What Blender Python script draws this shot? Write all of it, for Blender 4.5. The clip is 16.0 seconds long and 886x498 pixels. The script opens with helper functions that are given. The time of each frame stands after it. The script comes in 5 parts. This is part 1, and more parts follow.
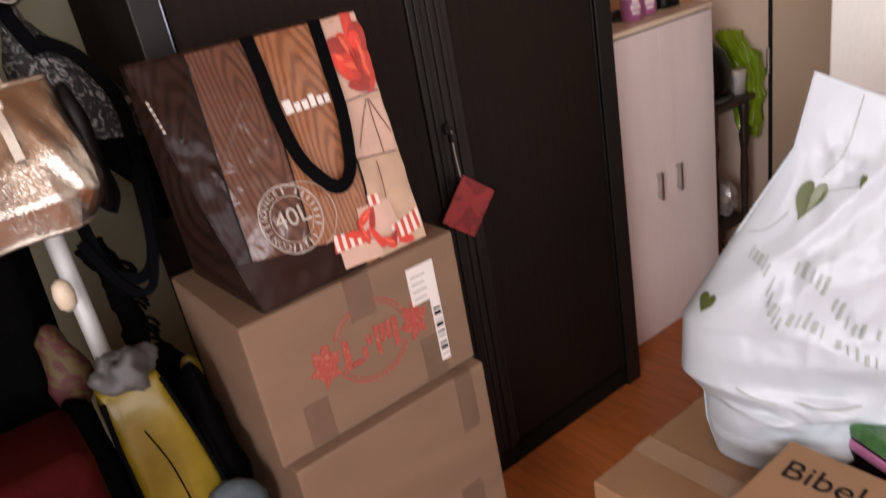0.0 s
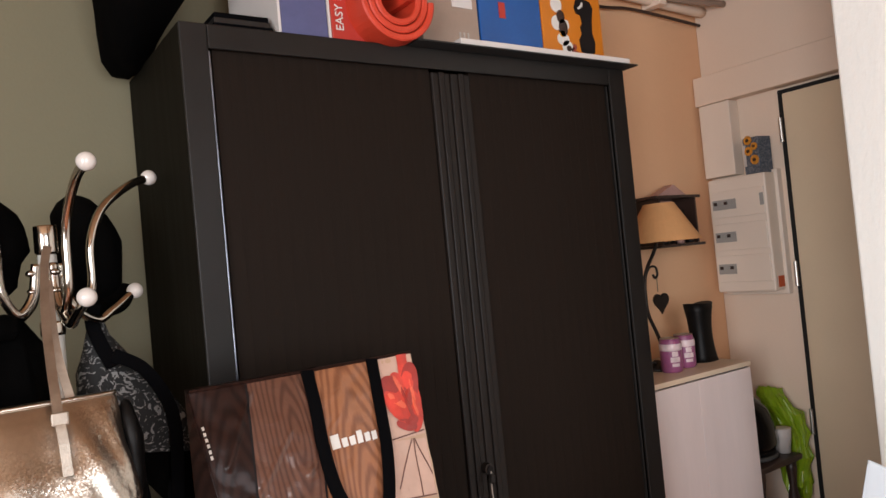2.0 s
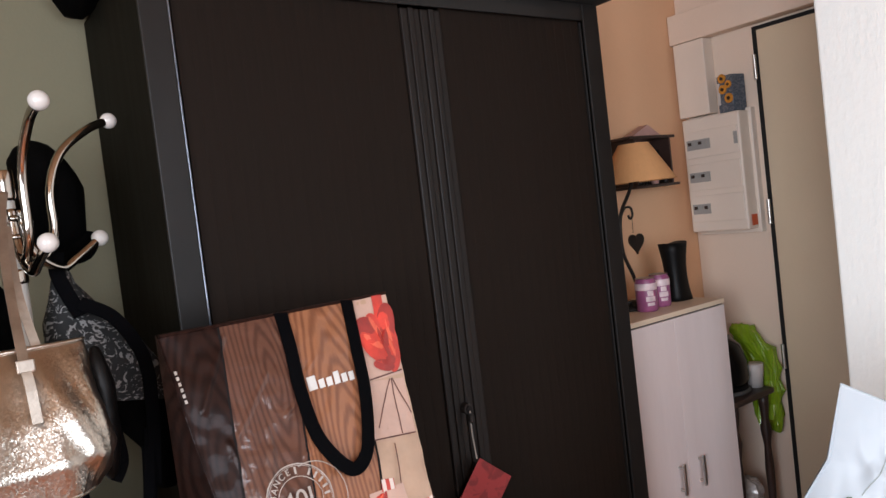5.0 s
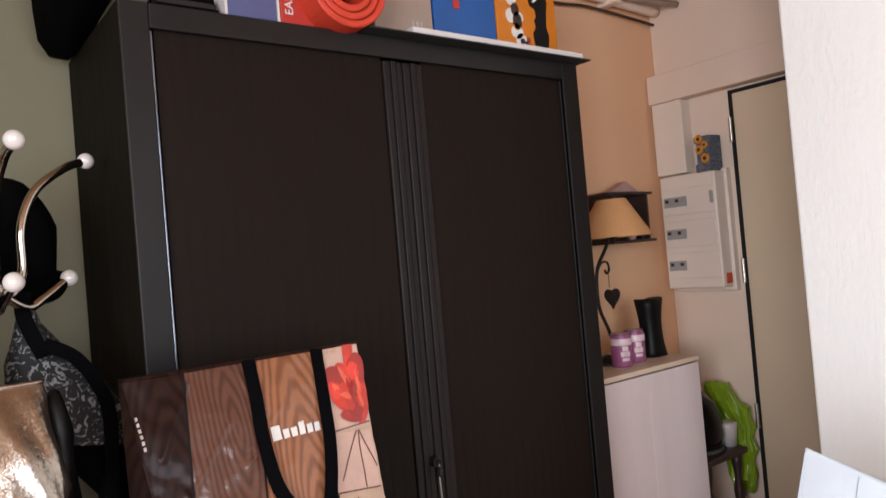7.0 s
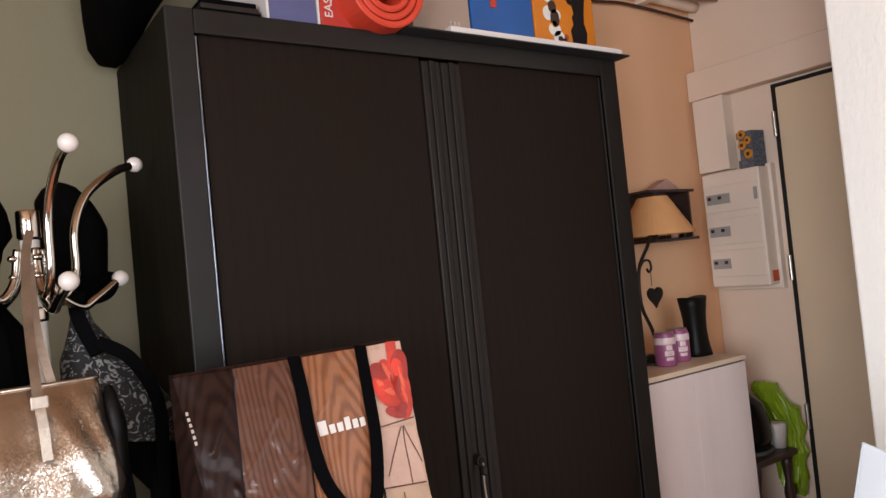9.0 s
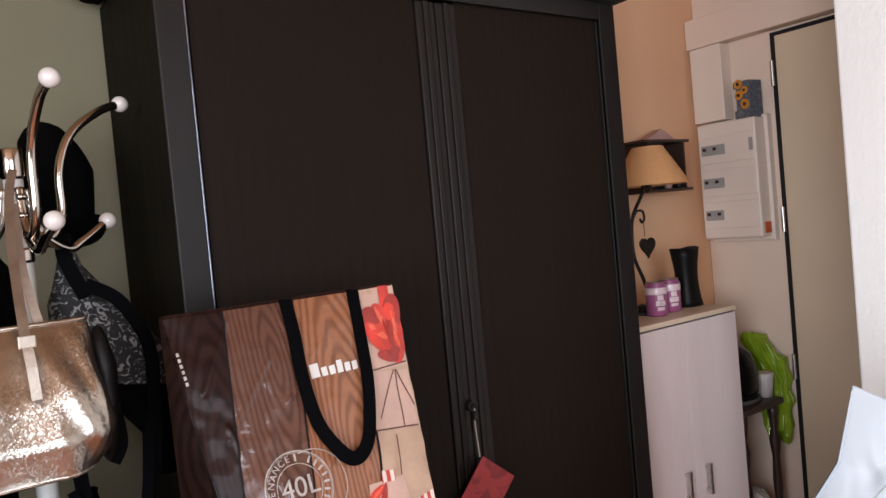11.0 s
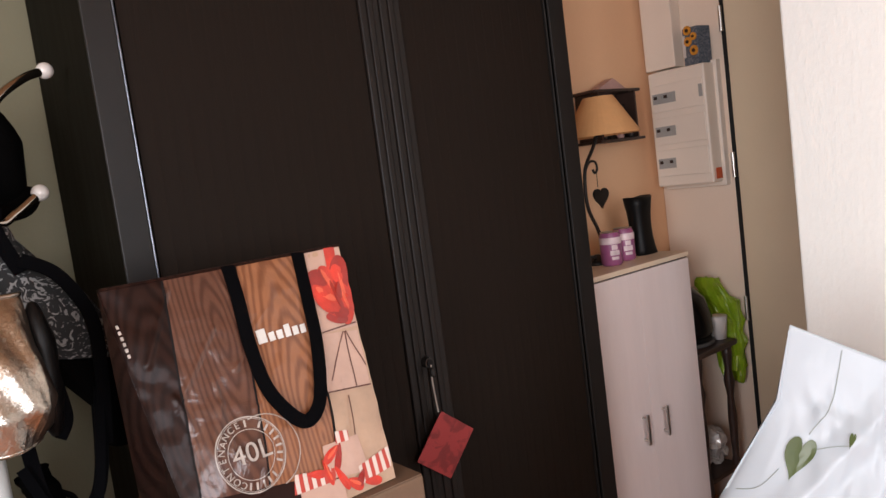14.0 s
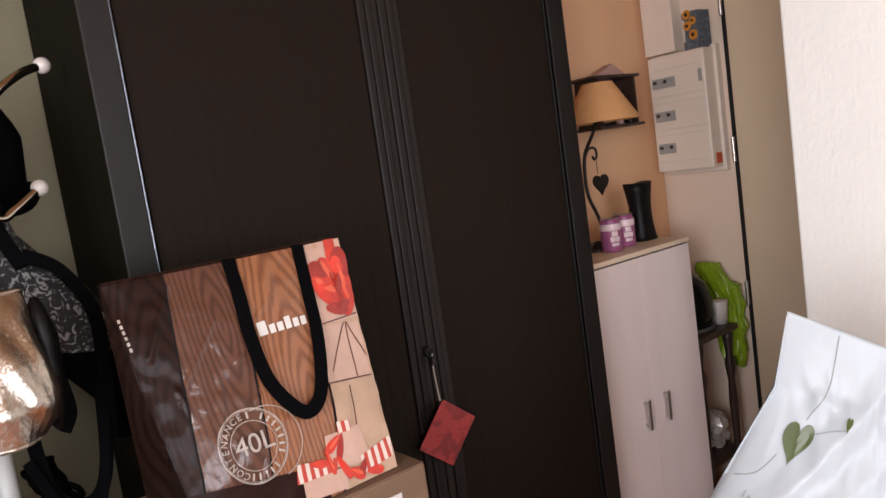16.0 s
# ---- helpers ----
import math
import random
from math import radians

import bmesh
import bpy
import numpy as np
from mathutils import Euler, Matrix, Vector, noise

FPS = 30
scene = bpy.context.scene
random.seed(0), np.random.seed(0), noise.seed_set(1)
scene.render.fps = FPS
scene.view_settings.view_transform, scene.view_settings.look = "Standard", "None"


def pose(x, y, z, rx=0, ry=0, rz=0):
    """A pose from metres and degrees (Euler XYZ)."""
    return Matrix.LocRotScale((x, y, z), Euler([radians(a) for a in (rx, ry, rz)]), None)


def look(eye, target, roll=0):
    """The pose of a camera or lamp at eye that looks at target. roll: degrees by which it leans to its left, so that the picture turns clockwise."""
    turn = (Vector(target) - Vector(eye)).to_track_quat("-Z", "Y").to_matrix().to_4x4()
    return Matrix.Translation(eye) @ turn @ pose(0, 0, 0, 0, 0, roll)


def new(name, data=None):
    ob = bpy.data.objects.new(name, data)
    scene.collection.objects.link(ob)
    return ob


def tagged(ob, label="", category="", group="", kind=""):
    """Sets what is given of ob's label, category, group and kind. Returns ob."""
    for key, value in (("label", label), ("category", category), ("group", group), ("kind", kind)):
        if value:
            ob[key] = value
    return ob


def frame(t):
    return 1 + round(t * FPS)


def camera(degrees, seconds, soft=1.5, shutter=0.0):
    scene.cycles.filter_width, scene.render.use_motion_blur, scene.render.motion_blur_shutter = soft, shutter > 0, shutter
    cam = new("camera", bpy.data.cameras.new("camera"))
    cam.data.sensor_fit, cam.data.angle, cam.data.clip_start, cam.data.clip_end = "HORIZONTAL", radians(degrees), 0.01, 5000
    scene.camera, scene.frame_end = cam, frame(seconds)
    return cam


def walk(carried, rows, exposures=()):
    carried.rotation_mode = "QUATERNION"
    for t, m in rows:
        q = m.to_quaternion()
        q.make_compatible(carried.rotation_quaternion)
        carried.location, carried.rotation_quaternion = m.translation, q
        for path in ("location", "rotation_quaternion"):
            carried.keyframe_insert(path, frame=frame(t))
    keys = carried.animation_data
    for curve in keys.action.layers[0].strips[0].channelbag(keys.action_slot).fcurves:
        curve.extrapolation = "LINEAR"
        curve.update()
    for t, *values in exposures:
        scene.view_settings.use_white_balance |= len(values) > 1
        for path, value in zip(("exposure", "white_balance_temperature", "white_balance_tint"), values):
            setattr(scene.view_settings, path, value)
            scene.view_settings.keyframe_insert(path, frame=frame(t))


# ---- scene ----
cam = camera(62.9, 16.0, shutter=0.5)
PATH = [
    (0, (-0.36, -1.342, 1.423), (0.659, 0.191, 0.64), -11.0),
    (0.5, (-0.366, -1.345, 1.451), (0.676, 0.267, 0.891), -9.6),
    (1, (-0.377, -1.346, 1.474), (0.725, 0.295, 1.169), -6.4),
    (1.5, (-0.38, -1.344, 1.479), (0.758, 0.3, 1.436), -5.6),
    (2, (-0.379, -1.343, 1.483), (0.753, 0.305, 1.532), -5.4),
    (2.5, (-0.381, -1.336, 1.475), (0.733, 0.325, 1.481), -4.9),
    (3, (-0.376, -1.33, 1.47), (0.762, 0.314, 1.418), -5.3),
    (3.5, (-0.373, -1.327, 1.473), (0.755, 0.324, 1.402), -5.2),
    (4, (-0.369, -1.327, 1.466), (0.78, 0.308, 1.385), -6.0),
    (6.5, (-0.359, -1.325, 1.454), (0.841, 0.274, 1.382), -6.5),
    (7, (-0.353, -1.34, 1.464), (0.869, 0.243, 1.5), -4.9),
    (7.5, (-0.36, -1.329, 1.446), (0.872, 0.245, 1.527), -6.0),
    (8, (-0.362, -1.325, 1.439), (0.832, 0.278, 1.502), -5.4),
    (8.5, (-0.364, -1.337, 1.446), (0.781, 0.301, 1.519), -4.8),
    (9, (-0.362, -1.335, 1.448), (0.779, 0.307, 1.509), -5.6),
    (11.3, (-0.355, -1.318, 1.429), (0.799, 0.314, 1.355), -5.4),
    (11.5, (-0.353, -1.322, 1.433), (0.794, 0.315, 1.359), -6.3),
    (12, (-0.339, -1.318, 1.423), (0.859, 0.277, 1.272), -8.0),
    (12.5, (-0.331, -1.333, 1.43), (0.857, 0.268, 1.269), -8.9),
    (13, (-0.328, -1.324, 1.42), (0.902, 0.242, 1.225), -6.7),
    (13.5, (-0.328, -1.327, 1.425), (0.891, 0.249, 1.243), -7.0),
    (14, (-0.324, -1.333, 1.426), (0.886, 0.248, 1.234), -7.5),
    (14.5, (-0.336, -1.318, 1.426), (0.865, 0.274, 1.263), -5.9),
    (15, (-0.337, -1.323, 1.421), (0.844, 0.281, 1.242), -4.9),
    (15.5, (-0.335, -1.321, 1.42), (0.867, 0.265, 1.213), -4.9),
    (16, (-0.321, -1.34, 1.432), (0.878, 0.245, 1.204), -8.2),
]
walk(cam, [(t, look(eye, target, roll)) for t, eye, target, roll in PATH],
     exposures=[(0.0, 0.06, 6900, 23), (1.0, 0.03, 7000, 21), (2.0, 0.06, 6650, 15), (3.0, 0.08, 6250, 13), (4.0, 0.10, 6100, 13), (7.0, 0.13, 6300, 16),
                (8.5, 0.10, 6600, 16), (9.2, 0.10, 6500, 16), (12.0, 0.10, 6150, 17), (14.5, 0.12, 6700, 18), (16.0, 0.12, 6600, 18)])

# ---- world and lights ----
world = bpy.data.worlds.new("world")
scene.world = world
world.use_nodes = True
wn = world.node_tree
sky = wn.nodes.new("ShaderNodeTexSky")
sky.sky_type, sky.sun_disc = "NISHITA", False
sky.sun_elevation, sky.sun_rotation = radians(35), radians(120)
wn.links.new(sky.outputs[0], wn.nodes["Background"].inputs[0])
wn.nodes["Background"].inputs[1].default_value = 0.12

WIN_X, WIN_Y0, WIN_Y1, WIN_Z0, WIN_Z1 = -2.2, -3.05, -1.45, 0.9, 2.25


def area(name, m, w, h, power, color):
    lamp = bpy.data.lights.new(name, "AREA")
    lamp.shape, lamp.size, lamp.size_y, lamp.energy, lamp.color = "RECTANGLE", w, h, power, color
    ob = new(name, lamp)
    ob.matrix_world = m
    return ob


WIN_Y, WIN_Z = (WIN_Y0 + WIN_Y1) / 2, (WIN_Z0 + WIN_Z1) / 2
window_light = area("window_light", look((WIN_X + 0.02, WIN_Y, WIN_Z), (1, WIN_Y, WIN_Z)), WIN_Y1 - WIN_Y0, WIN_Z1 - WIN_Z0, 92, (0.93, 0.97, 1.0))
# a second window behind the camera
SWIN_X0, SWIN_X1 = -1.0, 0.2
south_light = area("south_window_light", look(((SWIN_X0 + SWIN_X1) / 2, -3.18, WIN_Z), ((SWIN_X0 + SWIN_X1) / 2, 1, WIN_Z)), SWIN_X1 - SWIN_X0, WIN_Z1 - WIN_Z0, 44, (0.88, 0.95, 1.0))

# ---- materials ----


def mat(name, color, rough=0.5, metal=0.0, vary=0.15, scale=12.0, bump=0.1, bscale=120.0, stretch=(1, 1, 1), coat=0.0, sheen=0.0, spec=0.5, piece=0.0):
    m = bpy.data.materials.new(name)
    m.use_nodes = True
    nt = m.node_tree
    n, l = nt.nodes, nt.links
    b = n["Principled BSDF"]
    b.inputs["Roughness"].default_value, b.inputs["Metallic"].default_value = rough, metal
    b.inputs["Coat Weight"].default_value, b.inputs["Sheen Weight"].default_value = coat, sheen
    b.inputs["Coat Roughness"].default_value = 0.07
    b.inputs["Specular IOR Level"].default_value = spec
    tc = n.new("ShaderNodeTexCoord")
    mp = n.new("ShaderNodeMapping")
    mp.inputs["Scale"].default_value = stretch
    l.new(tc.outputs["Object"], mp.inputs[0])
    big, fine = n.new("ShaderNodeTexNoise"), n.new("ShaderNodeTexNoise")
    big.inputs["Scale"].default_value, big.inputs["Detail"].default_value = scale, 5
    fine.inputs["Scale"].default_value, fine.inputs["Detail"].default_value = bscale, 4
    l.new(mp.outputs[0], big.inputs["Vector"])
    l.new(mp.outputs[0], fine.inputs["Vector"])
    mix = n.new("ShaderNodeMix")
    mix.data_type = "RGBA"
    lo, hi = [max(0, c * (1 - vary)) for c in color], [min(1, c * (1 + vary)) for c in color]
    mix.inputs[6].default_value, mix.inputs[7].default_value = (*lo, 1), (*hi, 1)
    add = n.new("ShaderNodeMath")
    add.operation = "MULTIPLY_ADD"
    l.new(fine.outputs[0], add.inputs[0])
    add.inputs[1].default_value = 0.5
    half = n.new("ShaderNodeMath")
    half.operation = "MULTIPLY_ADD"
    half.inputs[1].default_value, half.inputs[2].default_value = 1.6, -0.55
    l.new(big.outputs[0], half.inputs[0])
    l.new(half.outputs[0], add.inputs[2])
    last = add.outputs[0]
    if piece:
        info, pm = n.new("ShaderNodeObjectInfo"), n.new("ShaderNodeMath")
        pm.operation = "MULTIPLY_ADD"
        pm.inputs[1].default_value = piece
        l.new(info.outputs["Random"], pm.inputs[0])
        l.new(last, pm.inputs[2])
        last = pm.outputs[0]
    l.new(last, mix.inputs[0])
    l.new(mix.outputs[2], b.inputs["Base Color"])
    rr = n.new("ShaderNodeMapRange")
    rr.inputs["To Min"].default_value, rr.inputs["To Max"].default_value = max(0.02, rough * 0.8), min(1, rough * 1.2)
    l.new(big.outputs[0], rr.inputs[0])
    l.new(rr.outputs[0], b.inputs["Roughness"])
    if bump:
        bp = n.new("ShaderNodeBump")
        bp.inputs["Strength"].default_value, bp.inputs["Distance"].default_value = bump, 0.002
        l.new(fine.outputs[0], bp.inputs["Height"])
        l.new(bp.outputs[0], b.inputs["Normal"])
    return m


def patterned(name, c0, c1, rough, kind, scale, lo=0.4, hi=0.6, stretch=(1, 1, 1), distortion=4.0, bump=0.1, metal=0.0, coat=0.0):
    """Two colours mixed by a wave, voronoi or noise pattern."""
    m = mat(name, c0, rough, metal, bump=0, coat=coat)
    nt = m.node_tree
    n, l = nt.nodes, nt.links
    b = n["Principled BSDF"]
    tc, mp = n.new("ShaderNodeTexCoord"), n.new("ShaderNodeMapping")
    mp.inputs["Scale"].default_value = stretch
    l.new(tc.outputs["Object"], mp.inputs[0])
    if kind == "wave":
        tx = n.new("ShaderNodeTexWave")
        tx.inputs["Distortion"].default_value, tx.inputs["Detail"].default_value = distortion, 3
        tx.inputs["Detail Scale"].default_value = 0.8
    elif kind == "voronoi":
        tx = n.new("ShaderNodeTexVoronoi")
    else:
        tx = n.new("ShaderNodeTexNoise")
        tx.inputs["Detail"].default_value = 6
        tx.inputs["Distortion"].default_value = distortion
    tx.inputs["Scale"].default_value = scale
    l.new(mp.outputs[0], tx.inputs["Vector"])
    ramp = n.new("ShaderNodeValToRGB")
    ramp.color_ramp.elements[0].position, ramp.color_ramp.elements[1].position = lo, hi
    ramp.color_ramp.elements[0].color, ramp.color_ramp.elements[1].color = (*c0, 1), (*c1, 1)
    l.new(tx.outputs[0], ramp.inputs[0])
    l.new(ramp.outputs[0], b.inputs["Base Color"])
    if bump:
        bp = n.new("ShaderNodeBump")
        bp.inputs["Strength"].default_value, bp.inputs["Distance"].default_value = bump, 0.002
        l.new(tx.outputs[0], bp.inputs["Height"])
        l.new(bp.outputs[0], b.inputs["Normal"])
    return m


WALL = mat("wall_paint", (0.26, 0.235, 0.20), 0.8, vary=0.05, scale=2, bump=0.35, bscale=160)
WALL_SAGE = mat("sage_wall_paint", (0.185, 0.168, 0.105), 0.8, vary=0.06, scale=2, bump=0.3, bscale=160)
# pale hall paint with the warm light on it mixed into the colour
WALL_WARMLIT = mat("pale_paint_warm_light", (0.84, 0.505, 0.295), 0.8, vary=0.05, scale=2, bump=0.3, bscale=160)
WALL_HALL = mat("pale_wall_paint", (0.82, 0.665, 0.54), 0.8, vary=0.05, scale=2, bump=0.2, bscale=140)
WALL_WHITE = mat("white_roughcast", (0.94, 0.95, 0.90), 0.8, vary=0.04, scale=3, bump=0.8, bscale=90, stretch=(1, 1, 0.5))
CEIL = mat("brown_ceiling", (0.42, 0.24, 0.12), 0.9, vary=0.06, scale=3, bump=0.2)
DOORPAINT = mat("door_paint", (0.70, 0.575, 0.41), 0.5, vary=0.04, scale=4, bump=0.05)
BLACKWOOD = mat("black_brown_laminate", (0.0072, 0.0060, 0.0038), 0.65, vary=0.35, scale=30, bump=0.25, bscale=160, stretch=(1, 1, 0.06), spec=0.08)
SLAT = mat("black_slat", (0.0115, 0.0075, 0.0054), 0.58, vary=0.3, scale=40, bump=0.4, bscale=220, stretch=(1, 1, 0.05), piece=0.05, spec=0.08)
FRAME = mat("charcoal_lacquer", (0.0098, 0.0083, 0.0075), 0.42, vary=0.2, scale=12, bump=0.06, spec=0.28)
BARS = mat("black_closing_bar", (0.0115, 0.0084, 0.0070), 0.40, vary=0.3, scale=30, bump=0.15, bscale=160, stretch=(1, 1, 0.06), spec=0.18)
DARKGAP = mat("dark_gap", (0.006, 0.006, 0.006), 0.8, vary=0.2)
SHOEWHITE = mat("pinkish_white_laminate", (0.76, 0.65, 0.62), 0.45, vary=0.05, scale=20, bump=0.06, stretch=(1, 1, 0.15))
SHOETOP = mat("pale_beech_top", (0.72, 0.57, 0.42), 0.45, vary=0.1, scale=20, bump=0.08, stretch=(0.2, 1, 1))
# steel made paler and bluer to carry the window's sheen on the left edge
GUIDE = mat("steel_with_sheen", (0.20, 0.215, 0.25), 0.32, 1.0, vary=0.5, scale=9, bump=0.15, bscale=60)
STEEL = mat("brushed_steel", (0.55, 0.53, 0.50), 0.35, 1.0, vary=0.1, bump=0.05)
CHROME = mat("chrome", (0.46, 0.41, 0.36), 0.14, 1.0, vary=0.1, bump=0.0)
PORCELAIN = mat("white_porcelain", (0.66, 0.62, 0.58), 0.2, vary=0.03, bump=0.0, coat=0.5)
WHITEPOLE = mat("white_enamel", (0.6142, 0.6142, 0.581), 0.35, vary=0.05, bump=0.03)
CARTON = mat("brown_cardboard", (0.160, 0.096, 0.058), 0.75, vary=0.12, scale=7, bump=0.2, bscale=140, stretch=(1, 1, 3))
CARTON2 = mat("tan_cardboard", (0.2822, 0.1618, 0.0813), 0.75, vary=0.12, scale=9, bump=0.2, bscale=140)
TAPE = mat("brown_packing_tape", (0.1245, 0.0813, 0.0548), 0.3, vary=0.1, scale=14, bump=0.1)
CLEARTAPE = mat("shiny_tape", (0.332, 0.2324, 0.1494), 0.12, vary=0.1, scale=10, bump=0.15, bscale=30)
LABEL = mat("white_paper", (0.5976, 0.5644, 0.5395), 0.6, vary=0.04, bump=0.05)
INK = mat("black_ink", (0.012, 0.010, 0.010), 0.7, vary=0.2, spec=0.1)
REDPRINT = patterned("faded_red_print", (0.2822, 0.0415, 0.0291), (0.3486, 0.166, 0.1079), 0.7, "noise", 60, 0.5, 0.75, bump=0)


def wood_print(name, dark, light, centre, rough=0.36, coat=0.5, crinkle=0.10):
    """Printed wood grain: long nested rings round a knot, under glossy film."""
    m = mat(name, dark, rough, bump=0, coat=coat)
    nt = m.node_tree
    n, l = nt.nodes, nt.links
    b = n["Principled BSDF"]
    b.inputs["Specular IOR Level"].default_value = 0.25
    tc, mp, wv, fib, mx, ra, mix = [n.new(k) for k in ("ShaderNodeTexCoord", "ShaderNodeMapping", "ShaderNodeTexWave", "ShaderNodeTexNoise", "ShaderNodeMath", "ShaderNodeValToRGB", "ShaderNodeMix")]
    mp.inputs["Location"].default_value = (-centre[0], 0, -centre[1] * 0.2)
    mp.inputs["Scale"].default_value = (1, 0, 0.2)
    l.new(tc.outputs["Object"], mp.inputs[0])
    wv.wave_type, wv.rings_direction = "RINGS", "Y"
    wv.inputs["Scale"].default_value, wv.inputs["Distortion"].default_value = 40, 7.5
    wv.inputs["Detail"].default_value, wv.inputs["Detail Scale"].default_value = 3, 0.55
    fib.inputs["Scale"].default_value, fib.inputs["Detail"].default_value = 160, 4
    l.new(mp.outputs[0], wv.inputs["Vector"])
    l.new(mp.outputs[0], fib.inputs["Vector"])
    mx.operation = "MULTIPLY_ADD"
    mx.inputs[1].default_value = 0.45
    l.new(fib.outputs[0], mx.inputs[0])
    l.new(wv.outputs["Fac"], mx.inputs[2])
    ra.color_ramp.elements[0].position, ra.color_ramp.elements[1].position = 0.15, 1.15
    ra.color_ramp.elements[0].color, ra.color_ramp.elements[1].color = (0, 0, 0, 1), (1, 1, 1, 1)
    l.new(mx.outputs[0], ra.inputs[0])
    mix.data_type = "RGBA"
    mix.inputs[6].default_value, mix.inputs[7].default_value = (*dark, 1), (*light, 1)
    l.new(ra.outputs[0], mix.inputs[0])
    l.new(mix.outputs[2], b.inputs["Base Color"])
    cr, cb = n.new("ShaderNodeTexNoise"), n.new("ShaderNodeBump")
    cr.inputs["Scale"].default_value, cr.inputs["Detail"].default_value, cr.inputs["Distortion"].default_value = 26, 6, 2.2
    l.new(tc.outputs["Object"], cr.inputs["Vector"])
    cb.inputs["Strength"].default_value, cb.inputs["Distance"].default_value = crinkle, 0.02
    l.new(cr.outputs[0], cb.inputs["Height"])
    l.new(cb.outputs[0], b.inputs["Normal"])
    l.new(cb.outputs[0], b.inputs["Coat Normal"])
    return m


WOODPRINT = wood_print("glossy_wood_print", (0.060, 0.024, 0.016), (0.110, 0.048, 0.031), (0.045, 1.235))
WOODDARK = wood_print("glossy_dark_wood_print", (0.010, 0.0038, 0.0028), (0.021, 0.0086, 0.0062), (-0.05, 1.10), rough=0.45, coat=0.07, crinkle=0.04)
WOODDARK.node_tree.nodes["Principled BSDF"].inputs["Specular IOR Level"].default_value = 0.12
WOODLIGHT = wood_print("glossy_light_wood_print", (0.165, 0.062, 0.030), (0.29, 0.120, 0.058), (0.155, 1.05))
KRAFTPRINT = mat("kraft_gift_print", (0.4565, 0.2988, 0.1992), 0.3, vary=0.14, scale=18, bump=0.05, coat=0.4)
PALEPRINT = mat("pale_gift_print", (0.5146, 0.332, 0.2573), 0.3, vary=0.12, scale=18, bump=0.05, coat=0.4)
STRINGPRINT = mat("brown_string_print", (0.10, 0.032, 0.024), 0.4, vary=0.4, scale=80, bump=0.0)
BASEPRINT = mat("dark_brown_film", (0.020, 0.0075, 0.0056), 0.5, vary=0.3, scale=14, bump=0.15, bscale=40, spec=0.12)
REDDARK = mat("dark_red_bow_print", (0.30, 0.012, 0.006), 0.3, vary=0.3, scale=25, bump=0.1, coat=0.4)
REDPALE = mat("pale_red_bow_print", (0.70, 0.10, 0.045), 0.3, vary=0.3, scale=25, bump=0.1, coat=0.4)
REDBOW = mat("red_bow_print", (0.54, 0.028, 0.012), 0.3, vary=0.4, scale=25, bump=0.1, coat=0.4)
STRIPE = patterned("red_white_stripe", (0.4565, 0.0498, 0.0332), (0.664, 0.5644, 0.498), 0.35, "wave", 22, 0.45, 0.55, (1, 0, 0.5), 0.0, bump=0)
WHITEINK = mat("white_print", (0.40, 0.35, 0.31), 0.4, vary=0.35, scale=70, bump=0.0)
LOGOWHITE = mat("bright_white_print", (0.664, 0.6474, 0.6142), 0.4, vary=0.05, bump=0.0)
BLACKWEB = mat("black_webbing", (0.0016, 0.0016, 0.0021), 0.9, vary=0.3, scale=60, bump=0.4, bscale=500, spec=0.05)
BLACKCLOTH = mat("black_cloth", (0.0012, 0.0011, 0.0011), 0.95, vary=0.4, scale=20, bump=0.5, bscale=300, spec=0.04)
CAPCLOTH = mat("black_cap_mesh", (0.0022, 0.0022, 0.0022), 0.9, vary=0.4, scale=60, bump=0.5, bscale=350, spec=0.05)
PAISLEY = patterned("black_white_paisley", (0.006, 0.006, 0.006), (0.20, 0.195, 0.19), 0.8, "noise", 46, 0.545, 0.585, (1, 1, 1), 3.0, bump=0.1)
GOLD = mat("rose_gold_leather", (0.46, 0.405, 0.345), 0.31, 1.0, vary=0.15, scale=9, bump=0.0)


def add_glitter(m, strength=0.2):
    """Crushed grain: small flakes that each face their own way, in patches over a metallic leather."""
    nt = m.node_tree
    n, l = nt.nodes, nt.links
    tc, vo, ma, ra, geo = [n.new(k) for k in ("ShaderNodeTexCoord", "ShaderNodeTexVoronoi", "ShaderNodeTexNoise", "ShaderNodeMapRange", "ShaderNodeNewGeometry")]
    sub, sca, add, nor = [n.new("ShaderNodeVectorMath") for _ in range(4)]
    vo.inputs["Scale"].default_value, ma.inputs["Scale"].default_value, ma.inputs["Detail"].default_value = 520, 7, 4
    for k in (vo, ma):
        l.new(tc.outputs["Object"], k.inputs["Vector"])
    ra.inputs["From Min"].default_value, ra.inputs["From Max"].default_value = 0.40, 0.56
    ra.inputs["To Min"].default_value, ra.inputs["To Max"].default_value = 0.02, strength
    l.new(ma.outputs[0], ra.inputs[0])
    sub.operation, sca.operation, add.operation, nor.operation = "SUBTRACT", "SCALE", "ADD", "NORMALIZE"
    sub.inputs[1].default_value = (0.5, 0.5, 0.5)
    l.new(vo.outputs["Color"], sub.inputs[0])
    l.new(sub.outputs[0], sca.inputs[0])
    l.new(ra.outputs[0], sca.inputs["Scale"])
    l.new(geo.outputs["Normal"], add.inputs[0])
    l.new(sca.outputs[0], add.inputs[1])
    l.new(add.outputs[0], nor.inputs[0])
    l.new(nor.outputs[0], n["Principled BSDF"].inputs["Normal"])


